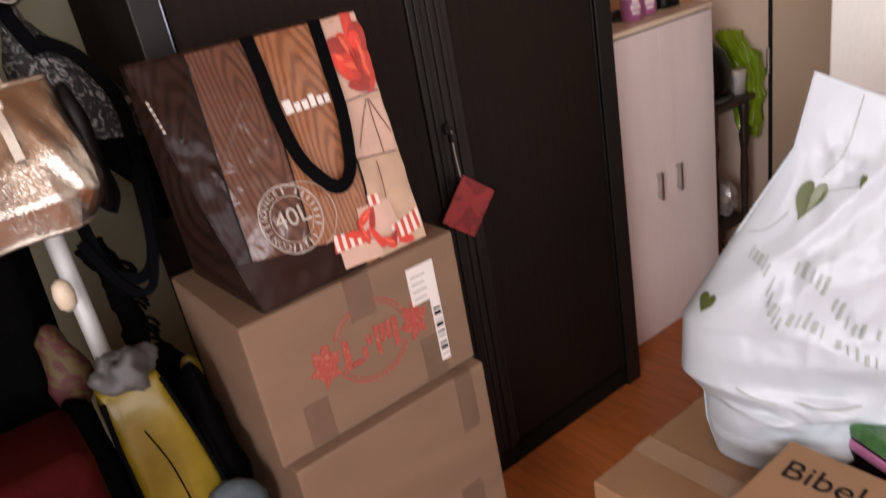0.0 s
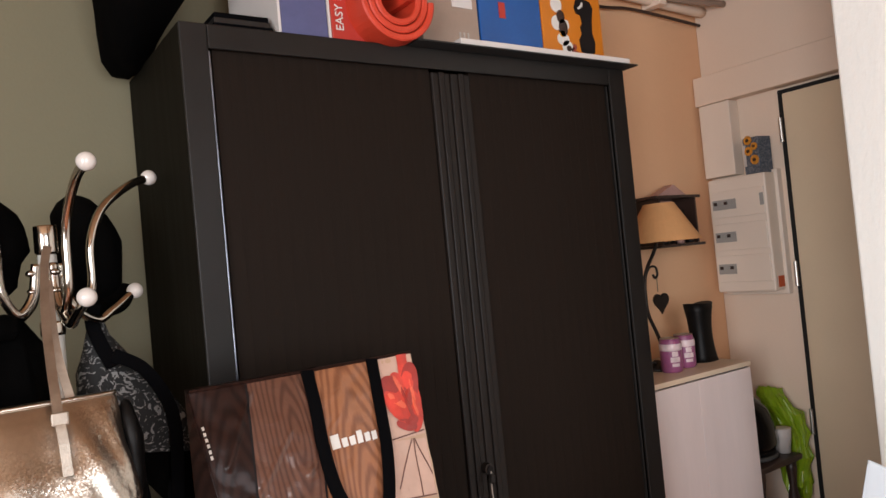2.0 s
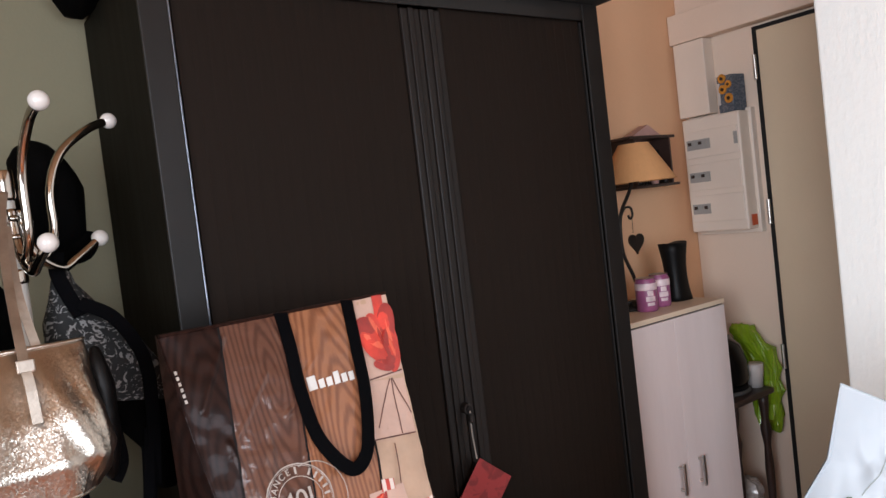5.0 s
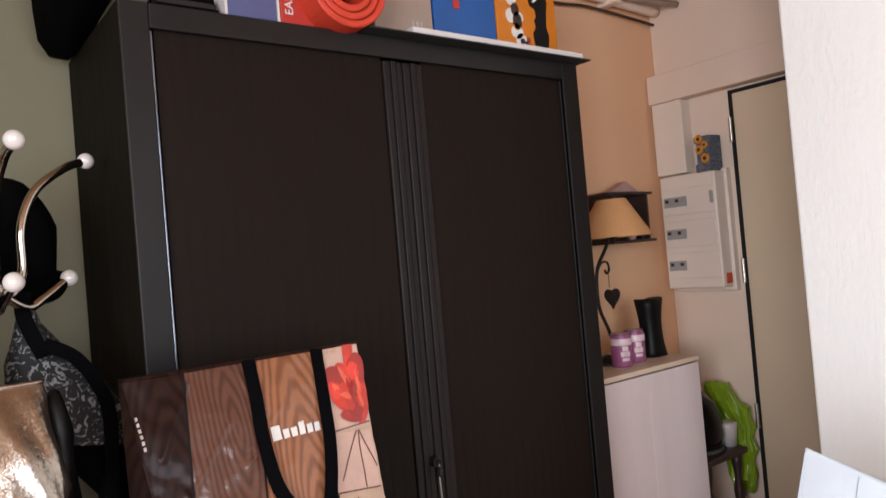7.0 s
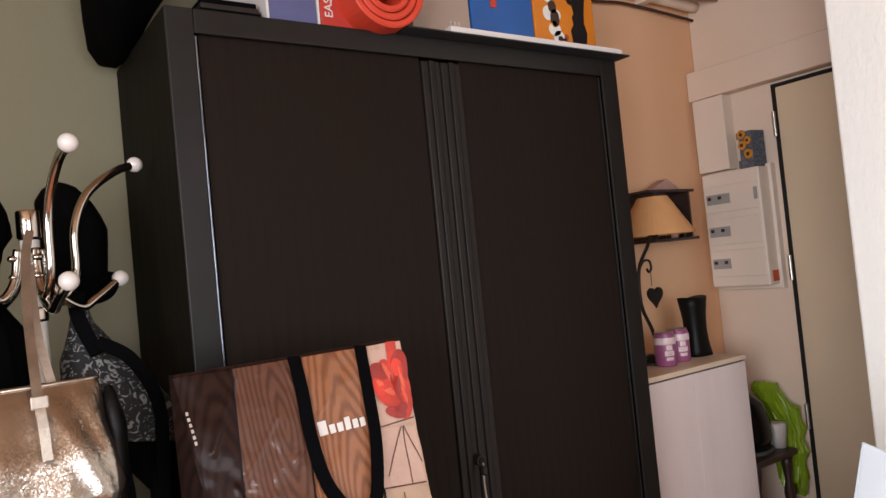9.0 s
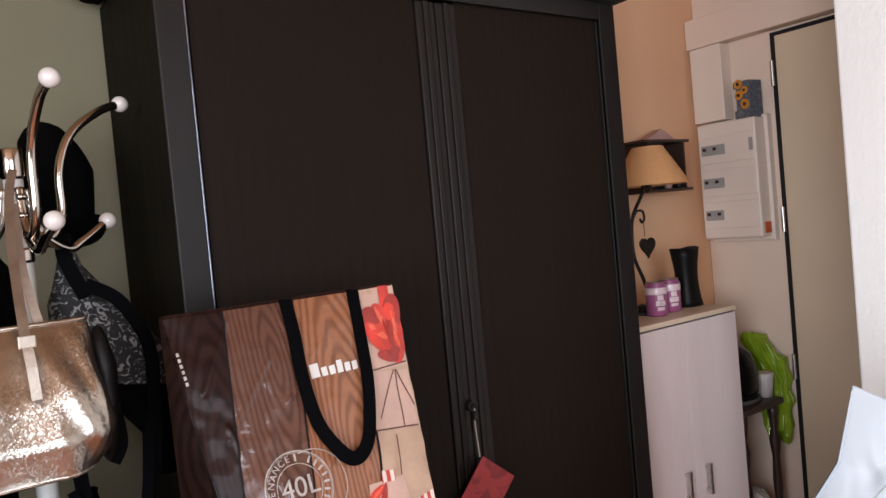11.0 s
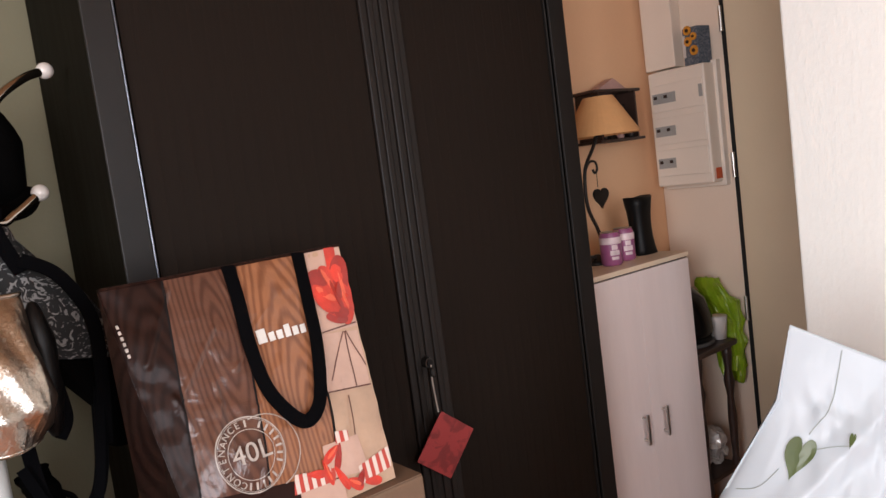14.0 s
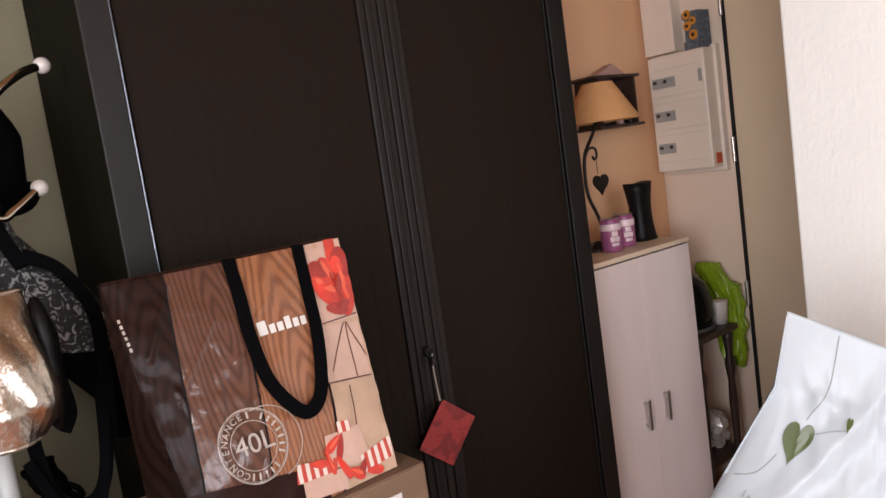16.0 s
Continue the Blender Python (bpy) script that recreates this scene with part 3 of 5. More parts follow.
for cx, cz, rx, rz, m_ in ((1.000, 2.150, 0.020, 0.022, LOGOWHITE), (1.012, 2.118, 0.014, 0.018, DARKWOOD), (0.996, 2.100, 0.018, 0.020, LOGOWHITE), (1.018, 2.088, 0.016, 0.024, DARKWOOD), (1.030, 2.098, 0.012, 0.014, LOGOWHITE),
                           (1.016, 2.058, 0.022, 0.018, LOGOWHITE), (1.030, 2.036, 0.020, 0.020, LOGOWHITE), (1.014, 2.072, 0.010, 0.009, SUNFLOWER), (1.033, 2.034, 0.009, 0.008, DARKWOOD)):
    part("print_figure", plate(disc(cx, cz, rx, rz), wall_plate(0.0298 - (0.0012 if m_ is not LOGOWHITE else 0.0))), m_, b)
machine = [(1.080, 2.030), (1.112, 2.022), (1.132, 2.030), (1.137, 2.060), (1.128, 2.085), (1.131, 2.120), (1.138, 2.155), (1.128, 2.172), (1.095, 2.180), (1.074, 2.170), (1.066, 2.150), (1.072, 2.135), (1.088, 2.130), (1.092, 2.110),
           (1.084, 2.098), (1.088, 2.080), (1.076, 2.062)]
part("print_machine", plate(machine, wall_plate(0.0298)), INK, b)
part("print_shine", plate([(1.078, 2.150), (1.084, 2.146), (1.098, 2.156), (1.100, 2.168), (1.094, 2.166), (1.090, 2.158)], wall_plate(0.0286)), LOGOWHITE, b)
for cx, cz in ((1.05, 2.03), (1.062, 2.022), (1.056, 2.04)):
    part("print_capsule", plate(disc(cx, cz, 0.008, 0.008), wall_plate(0.0298)), REDPRINT, b)

papers = thing("paper_stack", "dark stack of folders beside the boxes", "folders")
for i in range(3):
    part("folder", box(0.075 + 0.004 * i, 0.195, 0.02 + 0.01 * i, 0.28, CAB_H + 0.001 + 0.014 * i, CAB_H + 0.014 + 0.014 * i, 0.002, m=pose(0, 0, 0)), (BLACKWEB, SHOEBLACK, BLACKWEB)[i % 3], papers)

sackbag = thing("soft_black_bag", "slumped black fabric bag hanging over the wardrobe's back corner", "bag")
rings = []
for z, cx, cy, rx, ry in ((1.968, -0.020, 0.350, 0.012, 0.03), (1.978, -0.024, 0.34, 0.030, 0.07), (2.00, -0.026, 0.32, 0.042, 0.10), (2.05, -0.022, 0.29, 0.062, 0.14), (2.13, 0.0, 0.26, 0.09, 0.16), (2.22, 0.01, 0.26, 0.09, 0.15), (2.28, 0.01, 0.26, 0.05, 0.08)):
    rings.append([Vector((cx + rx * math.cos(a), cy + ry * math.sin(a), z)) for a in [2 * math.pi * k / 24 for k in range(24)]])
part("pouch", crumple(rings_mesh(rings), 0.012, 14, 3.0), BLACKCLOTH, sackbag, smooth=True)

# ---- cardboard boxes in front of the wardrobe ----
BX0, BX1, BY0, BY1, BZ0, BZ1 = -0.105, 0.307, -0.36, -0.045, 0.684, 0.945


def front(y):
    return lambda u, v, h: Vector((u, y - h, v))


ubox = thing("cardboard_box", "closed brown cardboard box with a faded red oval print and tape", "box", "stacked cardboard boxes")
part("body", box(BX0, BX1, BY0, BY1, BZ0, BZ1, 0.004), CARTON, ubox)
part("top_flap", box(BX0 + 0.002, 0.086, BY0 + 0.002, BY1 - 0.002, BZ1, BZ1 + 0.002), CARTON, ubox)
part("top_flap", box(0.089, BX1 - 0.002, BY0 + 0.002, BY1 - 0.002, BZ1, BZ1 + 0.002), CARTON, ubox)
part("tape", box(0.077, 0.125, BY0 - 0.0012, BY0 - 0.0002, BZ1 - 0.075, BZ1 + 0.001), TAPE, ubox, "strip of brown tape")
part("tape", box(0.077, 0.125, BY0, BY1, BZ1 + 0.002, BZ1 + 0.003), TAPE, ubox, "strip of brown tape")
part("tape", box(-0.045, 0.0, BY0 - 0.0012, BY0 - 0.0002, BZ0 + 0.002, BZ0 + 0.085), TAPE, ubox, "strip of brown tape")
part("tape", box(0.197, 0.243, BY0 - 0.0012, BY0 - 0.0002, BZ0 + 0.002, BZ0 + 0.09), TAPE, ubox, "strip of brown tape")
lab = plate([(0.196, BZ1 - 0.10), (0.196, BZ1 - 0.03), (0.253, BZ1 - 0.03), (0.253, BZ0 + 0.03), (0.233, BZ0 + 0.03), (0.233, BZ1 - 0.10)], front(BY0 - 0.0002), 0.0018)
part("label", lab, LABEL, ubox, "white shipping label")
for i in range(9):
    part("label_bar", box(0.2355, 0.2505, BY0 - 0.0026, BY0 - 0.0021, BZ0 + 0.04 + 0.012 * i, BZ0 + 0.044 + 0.012 * i + 0.004 * (i % 2)), INK if i % 3 else GREYPLASTIC, ubox)
for i in range(4):
    part("label_bar", box(0.201, 0.228 + 0.004 * (i % 2), BY0 - 0.0026, BY0 - 0.0021, BZ1 - 0.092 + 0.014 * i, BZ1 - 0.088 + 0.014 * i), GREYPLASTIC, ubox)
LC = (0.105, 0.823)
for r0, r1 in ((0.082, 0.079), (0.074, 0.072)):
    for a0 in (0.12, 0.62):
        arc = [(LC[0] + r0 * 0.92 * math.cos(2 * math.pi * (a0 + 0.38 * k / 16 - 0.07)), BY0 - 0.0004, LC[1] + r0 * 0.9 * math.sin(2 * math.pi * (a0 + 0.38 * k / 16 - 0.07))) for k in range(17)]
        part("oval_print", tube(arc, 0, n=2, flat=((r0 - r1) * 0.5, 0.0006, (0, -1, 0))), REDPRINT, ubox, "faded red oval outline")
# emblem: two rosettes and upright bars between them, as plain shapes
for u, w, hh, dz in ((-0.052, 0.013, 0.056, 0.0), (-0.036, 0.022, 0.010, -0.023), (-0.018, 0.010, 0.022, -0.012), (-0.006, 0.010, 0.016, 0.008), (0.010, 0.009, 0.056, 0.0), (0.022, 0.009, 0.034, 0.010), (0.034, 0.009, 0.034, 0.010), (0.047, 0.012, 0.056, 0.0)):
    zc = LC[1] - 0.004 + dz
    part("emblem_bar", plate([(LC[0] + u - w / 2, zc - hh / 2), (LC[0] + u + w / 2, zc - hh / 2), (LC[0] + u + w / 2, zc + hh / 2), (LC[0] + u - w / 2, zc + hh / 2)], front(BY0 - 0.0004), 0.0008), REDPRINT, ubox)
for cu in (-0.092, 0.088):
    rose = []
    for k in range(40):
        a = 2 * math.pi * k / 40
        r = 0.024 + 0.005 * math.sin(6 * a) + 0.003 * math.sin(11 * a + cu * 40)
        rose.append((LC[0] + cu + r * math.cos(a), LC[1] - 0.002 + r * 1.35 * math.sin(a)))
    part("emblem_rosette", plate(rose, front(BY0 - 0.0004), 0.0008), REDPRINT, ubox)

lbox = thing("cardboard_box", "tall closed brown cardboard box standing on the floor", "box", "stacked cardboard boxes")
part("body", box(-0.095, 0.305, -0.385, -0.03, 0.0, 0.6825, 0.004), CARTON, lbox)
part("tape", box(0.235, 0.272, -0.3865, -0.3852, 0.56, 0.681), TAPE, lbox, "strip of brown tape")
part("tape", box(0.235, 0.272, -0.384, -0.361, 0.6827, 0.6837), TAPE, lbox, "strip of brown tape")
part("tape", box(0.2, 0.25, -0.3865, -0.3852, 0.33, 0.44), TAPE, lbox, "strip of brown tape")
part("seam", box(0.303, 0.3065, -0.32, -0.05, 0.0, 0.675), CARTON2, lbox)

# ---- large shopping bag on the boxes ----
bag = thing("shopping_bag", "glossy woven shopping bag printed with wood and gifts, on a box", "bag")
FTL, FTR, FBL, FBR = Vector((-0.105, -0.225, 1.332)), Vector((0.300, -0.200, 1.333)), Vector((-0.056, -0.352, 0.949)), Vector((0.266, -0.338, 0.949))


CREASES = (((0.06, 0.70), (0.22, 0.95), 0.0045, 0.016), ((0.10, 0.52), (0.33, 0.77), 0.0035, 0.014), ((0.13, 0.44), (0.11, 0.56), 0.004, 0.018), ((0.20, 0.36), (0.26, 0.50), 0.005, 0.02),
           ((0.24, 0.30), (0.27, 0.58), 0.0025, 0.010), ((0.36, 0.60), (0.45, 0.66), 0.003, 0.012), ((0.38, 0.44), (0.47, 0.47), 0.003, 0.012), ((0.50, 0.74), (0.56, 0.79), 0.0025, 0.010),
           ((0.44, 0.88), (0.42, 0.97), 0.0025, 0.010), ((0.30, 0.15), (0.34, 0.22), 0.003, 0.012), ((0.40, 0.30), (0.50, 0.37), 0.0025, 0.012))


def crease(u, v):
    """Sharp little folds of the bag's film."""
    out = 0.0
    for (a, b_), (c, d), high, wide in CREASES:
        du, dv = c - a, d - b_
        k = min(1.0, max(0.0, ((u - a) * du + (v - b_) * dv) / (du * du + dv * dv)))
        dist = math.hypot(u - a - du * k, v - b_ - dv * k)
        out = max(out, high * max(0.0, 1 - dist / wide))
    return out


def bag_front(u, v, h=0.0):
    p = (FBL * (1 - u) + FBR * u) * (1 - v) + (FTL * (1 - u) + FTR * u) * v
    cu, cv = min(1, max(0, u)), min(1, max(0, v))
    bulge = 0.020 * max(0.0, math.sin(math.pi * cu)) * max(0.0, math.sin(math.pi * cv)) ** 0.7
    bulge += 0.014 * math.exp(-((v - 0.27) / 0.13) ** 2) * (1 - cu) ** 0.8 * min(1.0, cu * 6)
    wr = 0.004 * noise.noise(Vector((u * 5, v * 7, 0.3))) + 0.0016 * noise.noise(Vector((u * 16, v * 18, 2.0)))
    return p + Vector((0.02, -0.93, 0.3)) * (bulge + wr + crease(u, v) + h)


# body: a thin loft behind the printed front
rings = []
for j in range(11):
    v = j / 10
    ring = [bag_front(i / 12, v, -0.010) for i in range(13)]
    back_y = -0.07 * (1 - v) + -0.165 * v
    l, r = ring[0], ring[-1]
    lb, rb = Vector((l.x - 0.01 + 0.02 * v, back_y, l.z)), Vector((r.x, back_y, r.z))
    ring += [r.lerp(rb, 0.5) + Vector((-0.02 * math.sin(math.pi * v), 0, 0)), rb]
    ring += [rb.lerp(lb, k / 6) for k in range(1, 6)]
    ring += [lb, lb.lerp(l, 0.5) + Vector((0.025 * math.sin(math.pi * v), 0, 0))]
    rings.append(ring)
part("bag_body", rings_mesh(rings), WOODDARK, bag, "dark glossy side panels", smooth=False)
def print_u(p, v):
    """The printed design leans over the bag's face towards its lower left."""
    return min(1.0, max(0.0, p - 0.2 * (1 - v) * min(1, (1 - p) * 4)))


def printed_sheet(p0, p1, n, h, rows=110):
    bm = bmesh.new()
    g = [[bm.verts.new(bag_front(print_u(p0 + (p1 - p0) * i / n, j / rows), j / rows, h)) for i in range(n + 1)] for j in range(rows + 1)]
    for j in range(rows):
        for i in range(n):
            if (g[j][i].co - g[j][i + 1].co).length > 1e-5 or (g[j + 1][i].co - g[j + 1][i + 1].co).length > 1e-5:
                bm.faces.new((g[j][i], g[j][i + 1], g[j + 1][i + 1], g[j + 1][i]))
    return bm


for p0, p1, m_ in ((0.0, 0.217, WOODDARK), (0.223, 0.507, WOODPRINT), (0.513, 0.817, WOODLIGHT)):
    part("printed_plank", printed_sheet(p0, p1, 44, 0.0005), m_, bag, smooth=True)
for p in (0.22, 0.51, 0.82):
    part("plank_joint", printed_sheet(p - 0.0045, p + 0.0045, 2, 0.0010), INK, bag)
part("printed_background", printed_sheet(0.823, 1.0, 20, 0.0005), KRAFTPRINT, bag, smooth=True)


def on_bag(u, v, h=0.0):
    return bag_front(u, v, 0.0012 + h)


def bag_patch(name, outline, material, h=0.0, label="", n=8):
    """A print on the bag that follows its bulge, from a convex four-cornered outline."""
    (a, b_, c, d) = outline
    bm = bmesh.new()
    g = []
    for j in range(n + 1):
        row = []
        for i in range(n + 1):
            s, t = i / n, j / n
            u = (a[0] * (1 - s) + b_[0] * s) * (1 - t) + (d[0] * (1 - s) + c[0] * s) * t
            v = (a[1] * (1 - s) + b_[1] * s) * (1 - t) + (d[1] * (1 - s) + c[1] * s) * t
            row.append(bm.verts.new(on_bag(u, v, h)))
        g.append(row)
    for j in range(n):
        for i in range(n):
            bm.faces.new((g[j][i], g[j][i + 1], g[j + 1][i + 1], g[j + 1][i]))
    return part(name, bm, material, bag, label, smooth=True)


# base panel, drawn higher so its dark brown also stands for the underfold's shade
bag_patch("shaded_base_panel", [(0.0, 0.0), (0.60, 0.0), (0.60, 0.125), (0.0, 0.205)], BASEPRINT, 0.0004, "dark brown base panel with the underfold's shade in its colour", 60)
bag_patch("printed_gift", [(0.785, 0.64), (0.995, 0.64), (0.995, 1.0), (0.825, 1.0)], PALEPRINT)
bag_patch("printed_gift", [(0.735, 0.41), (0.985, 0.385), (0.992, 0.62), (0.785, 0.64)], PALEPRINT, 0.0004)
bag_patch("printed_gift", [(0.79, 0.19), (0.97, 0.19), (0.985, 0.38), (0.83, 0.37)], KRAFTPRINT, 0.0004)
bag_patch("printed_gift", [(0.62, 0.10), (0.86, 0.07), (0.83, 0.22), (0.63, 0.225)], PALEPRINT, 0.0016)
bag_patch("printed_gift", [(0.47, 0.02), (0.70, 0.005), (0.71, 0.085), (0.47, 0.10)], PALEPRINT, 0.0018)
bag_patch("striped_ribbon", [(0.44, 0.095), (0.66, 0.085), (0.68, 0.13), (0.46, 0.165)], STRIPE, 0.0022, "red and white striped ribbon")
bag_patch("striped_ribbon", [(0.80, 0.03), (0.985, 0.05), (0.995, 0.13), (0.80, 0.10)], STRIPE, 0.0022, "red and white striped ribbon")
bag_patch("striped_ribbon", [(0.70, 0.215), (0.775, 0.21), (0.775, 0.25), (0.71, 0.26)], STRIPE, 0.0022, "red and white striped ribbon")
for a, b_ in (((0.735, 0.41), (0.985, 0.388)), ((0.90, 0.40), (0.915, 0.63)), ((0.815, 0.19), (0.84, 0.375)), ((0.775, 0.45), (0.905, 0.63)), ((0.985, 0.47), (0.92, 0.63)), ((0.79, 0.645), (0.99, 0.655))):
    d = Vector((b_[0] - a[0], b_[1] - a[1])).normalized() * 0.003
    bag_patch("printed_string", [(a[0] - d.y, a[1] + d.x), (a[0] + d.y, a[1] - d.x), (b_[0] + d.y, b_[1] - d.x), (b_[0] - d.y, b_[1] + d.x)], STRINGPRINT, 0.0012)


def petal(cu, cv, w_, hh, ang, material=REDBOW, fat=0.35, lift=0.0):
    """A rounded ribbon loop printed on the bag."""
    bm = bmesh.new()
    a = radians(ang)
    c = bm.verts.new(on_bag(cu, cv, 0.0028 + lift))
    vs = []
    for k in range(18):
        q = 2 * math.pi * k / 18
        x, y = w_ / 2 * math.cos(q) * (1 - fat * math.sin(q)), hh / 2 * math.sin(q)
        vs.append(bm.verts.new(on_bag(cu + x * math.cos(a) - y * math.sin(a), cv + x * math.sin(a) + y * math.cos(a), 0.0025 + lift)))
    for k in range(18):
        bm.faces.new((c, vs[k], vs[(k + 1) % 18]))
    return part("printed_bow", bm, material, bag, smooth=False)


# the large bow: two broad loops, a knot and two tails, each with a dark fold and a pale edge
bag_patch("printed_ribbon", [(0.905, 0.86), (0.965, 0.86), (0.972, 0.998), (0.918, 0.998)], REDBOW, 0.0014)
for q in ((0.862, 0.850, 0.115, 0.15, 50, REDDARK), (0.958, 0.860, 0.100, 0.20, -14, REDDARK), (0.875, 0.775, 0.120, 0.19, 40, REDBOW), (0.950, 0.790, 0.110, 0.26, 0, REDBOW), (0.910, 0.835, 0.095, 0.19, 22, REDBOW), (0.955, 0.725, 0.090, 0.15, -16, REDBOW),
          (0.890, 0.690, 0.050, 0.12, 74, REDDARK)):
    petal(*q, fat=0.02)
for q in ((0.866, 0.800, 0.036, 0.11, 48, REDPALE), (0.962, 0.800, 0.026, 0.17, 2, REDPALE), (0.922, 0.780, 0.024, 0.17, 12, REDDARK), (0.900, 0.855, 0.024, 0.12, 24, REDPALE), (0.930, 0.705, 0.060, 0.045, 10, REDDARK)):
    petal(*q, fat=0.1, lift=0.0008)
# the small bow on the lowest gift
for q in ((0.665, 0.185, 0.040, 0.10, -62, REDBOW), (0.70, 0.165, 0.035, 0.11, -24, REDDARK), (0.63, 0.125, 0.030, 0.11, 18, REDBOW), (0.70, 0.085, 0.035, 0.12, 30, REDBOW), (0.765, 0.045, 0.045, 0.10, 62, REDBOW),
          (0.80, 0.05, 0.040, 0.09, -40, REDDARK), (0.57, 0.135, 0.030, 0.10, 76, REDBOW), (0.87, 0.025, 0.035, 0.10, 80, REDBOW)):
    petal(*q)
for q in ((0.672, 0.190, 0.014, 0.07, -60, REDPALE), (0.765, 0.050, 0.014, 0.07, 62, REDPALE), (0.632, 0.13, 0.010, 0.08, 18, REDPALE)):
    petal(*q, lift=0.0008)
# round capacity stamp
def bag_ring(cu, cv, r0, r1, material, k0=0, k1=48, h=0.0014):
    bm = bmesh.new()
    rr = [[bm.verts.new(on_bag(cu + r * math.cos(2 * math.pi * k / 48), cv + r * 0.92 * math.sin(2 * math.pi * k / 48), h)) for k in range(k0, k1 + 1)] for r in (r0, r1)]
    for k in range(k1 - k0):
        bm.faces.new((rr[0][k], rr[0][k + 1], rr[1][k + 1], rr[1][k]))
    return part("stamp_ring", bm, material, bag)


SU, SV = 0.305, 0.29
bag_ring(SU, SV, 0.150, 0.145, WHITEINK)
bag_ring(SU, SV, 0.100, 0.097, WHITEINK)
bag_ring(SU, SV, 0.142, 0.140, WHITEINK)
bag_ring(SU + 0.07, SV - 0.01, 0.150, 0.146, WHITEINK, -10, 14)
for k in range(26):
    a = 2 * math.pi * k / 26
    if k % 6 == 5 or 6 < k < 17:
        continue
    ca, sa = math.cos(a), math.sin(a)
    w_ = 0.0045
    bag_patch("stamp_bar", [(SU + 0.108 * ca - w_ * sa, SV + (0.108 * sa + w_ * ca) * 0.92), (SU + 0.108 * ca + w_ * sa, SV + (0.108 * sa - w_ * ca) * 0.92),
                            (SU + 0.136 * ca + w_ * sa, SV + (0.136 * sa - w_ * ca) * 0.92), (SU + 0.136 * ca - w_ * sa, SV + (0.136 * sa + w_ * ca) * 0.92)], WHITEINK, 0.0014)


def bag_frame(u, v, h):
    o, x, y = bag_front(u, v, h), bag_front(u + 0.03, v) - bag_front(u - 0.03, v), bag_front(u, v + 0.03) - bag_front(u, v - 0.03)
    x.normalize()
    z = x.cross(y).normalized()
    y = z.cross(x)
    return Matrix(((x.x, y.x, z.x, o.x), (x.y, y.y, z.y, o.y), (x.z, y.z, z.z, o.z), (0, 0, 0, 1)))


for k, ch in enumerate("CONTENANCE"):
    a = radians(236 - 15.2 * k)
    text_part("stamp_letter", ch, 0.0135, bag_frame(SU + 0.122 * math.cos(a), SV + 0.122 * 0.92 * math.sin(a), 0.003) @ pose(0, 0, 0, 0, 0, 236 - 15.2 * k - 90), WHITEINK, bag)
text_part("stamp_number", "40L", 0.040, bag_frame(SU, SV + 0.005, 0.004), WHITEINK, bag)
# maker's mark, as plain white bars
for i, (du, w_, hh) in enumerate(((0.0, 0.030, 0.055), (0.037, 0.020, 0.035), (0.064, 0.020, 0.035), (0.091, 0.020, 0.050), (0.118, 0.020, 0.035), (0.145, 0.020, 0.035))):
    u = 0.49 + du * 1.38
    w_ *= 1.38
    bag_patch("mark_bar", [(u, 0.665), (u + w_, 0.667), (u + w_, 0.667 + hh), (u, 0.665 + hh)], LOGOWHITE, 0.0016)
for k in range(6):
    bag_patch("edge_bar", [(0.006, 0.74 + 0.022 * k), (0.016, 0.742 + 0.022 * k), (0.016, 0.755 + 0.022 * k), (0.006, 0.754 + 0.022 * k)], WHITEINK, 0.0016)
# hem and handles
part("hem", tube([bag_front(i / 8, 1.0, 0.001) for i in range(9)], 0.0028, 6, 4), WOODDARK, bag)


def strap(us, name="handle"):
    pts = [bag_front(u, v, h) for u, v, h in us]
    return part(name, tube(pts, 0, n=8, flat=(0.0108, 0.0012, (0.02, -0.93, 0.3))), BLACKWEB, bag, "black webbing handle", smooth=False)


strap([(0.478, 1.0, 0.004), (0.465, 0.86, 0.005), (0.445, 0.68, 0.007), (0.452, 0.50, 0.010), (0.51, 0.38, 0.013), (0.575, 0.335, 0.014), (0.65, 0.375, 0.014), (0.70, 0.47, 0.012), (0.742, 0.62, 0.009), (0.765, 0.78, 0.006), (0.79, 1.0, 0.004)])
part("handle", tube([Vector((0.11, -0.172, 1.33)), Vector((0.12, -0.11, 1.27)), Vector((0.18, -0.10, 1.22)), Vector((0.23, -0.11, 1.27)), Vector((0.235, -0.168, 1.33))], 0, flat=(0.0155, 0.0012, (0, -1, 0))), BLACKWEB, bag, "black webbing handle")

for stacked in (ubox, lbox, bag):
    stacked.location.x = 0.011

# ---- coat stand with what hangs on it ----
PX, PY = -0.238, 0.03
stand = thing("coat_stand", "white and chrome coat stand with porcelain-tipped hooks", "coat stand")
part("base", lathe([(0.17, 0.0), (0.17, 0.012), (0.15, 0.02), (0.03, 0.045), (0.02, 0.06)], (PX, PY, 0)), CHROME, stand, smooth=True)
part("pole", cyl((PX, PY, 0.05), (PX, PY, 1.44), 0.0165), WHITEPOLE, stand, "white enamelled pole", smooth=True)
part("collar", lathe([(0.0185, 0), (0.0195, 0.004), (0.0195, 0.02), (0.0185, 0.024)], (PX, PY, 1.43)), CHROME, stand, smooth=True)
part("pole_top", cyl((PX, PY, 1.454), (PX, PY, 1.565), 0.0145), WHITEPOLE, stand, smooth=True)
part("finial", lathe([(0.016, 0), (0.0185, 0.005), (0.0185, 0.047), (0.0175, 0.049), (0.004, 0.0495)], (PX, PY, 1.565)), CHROME, stand, "chrome finial", smooth=True)


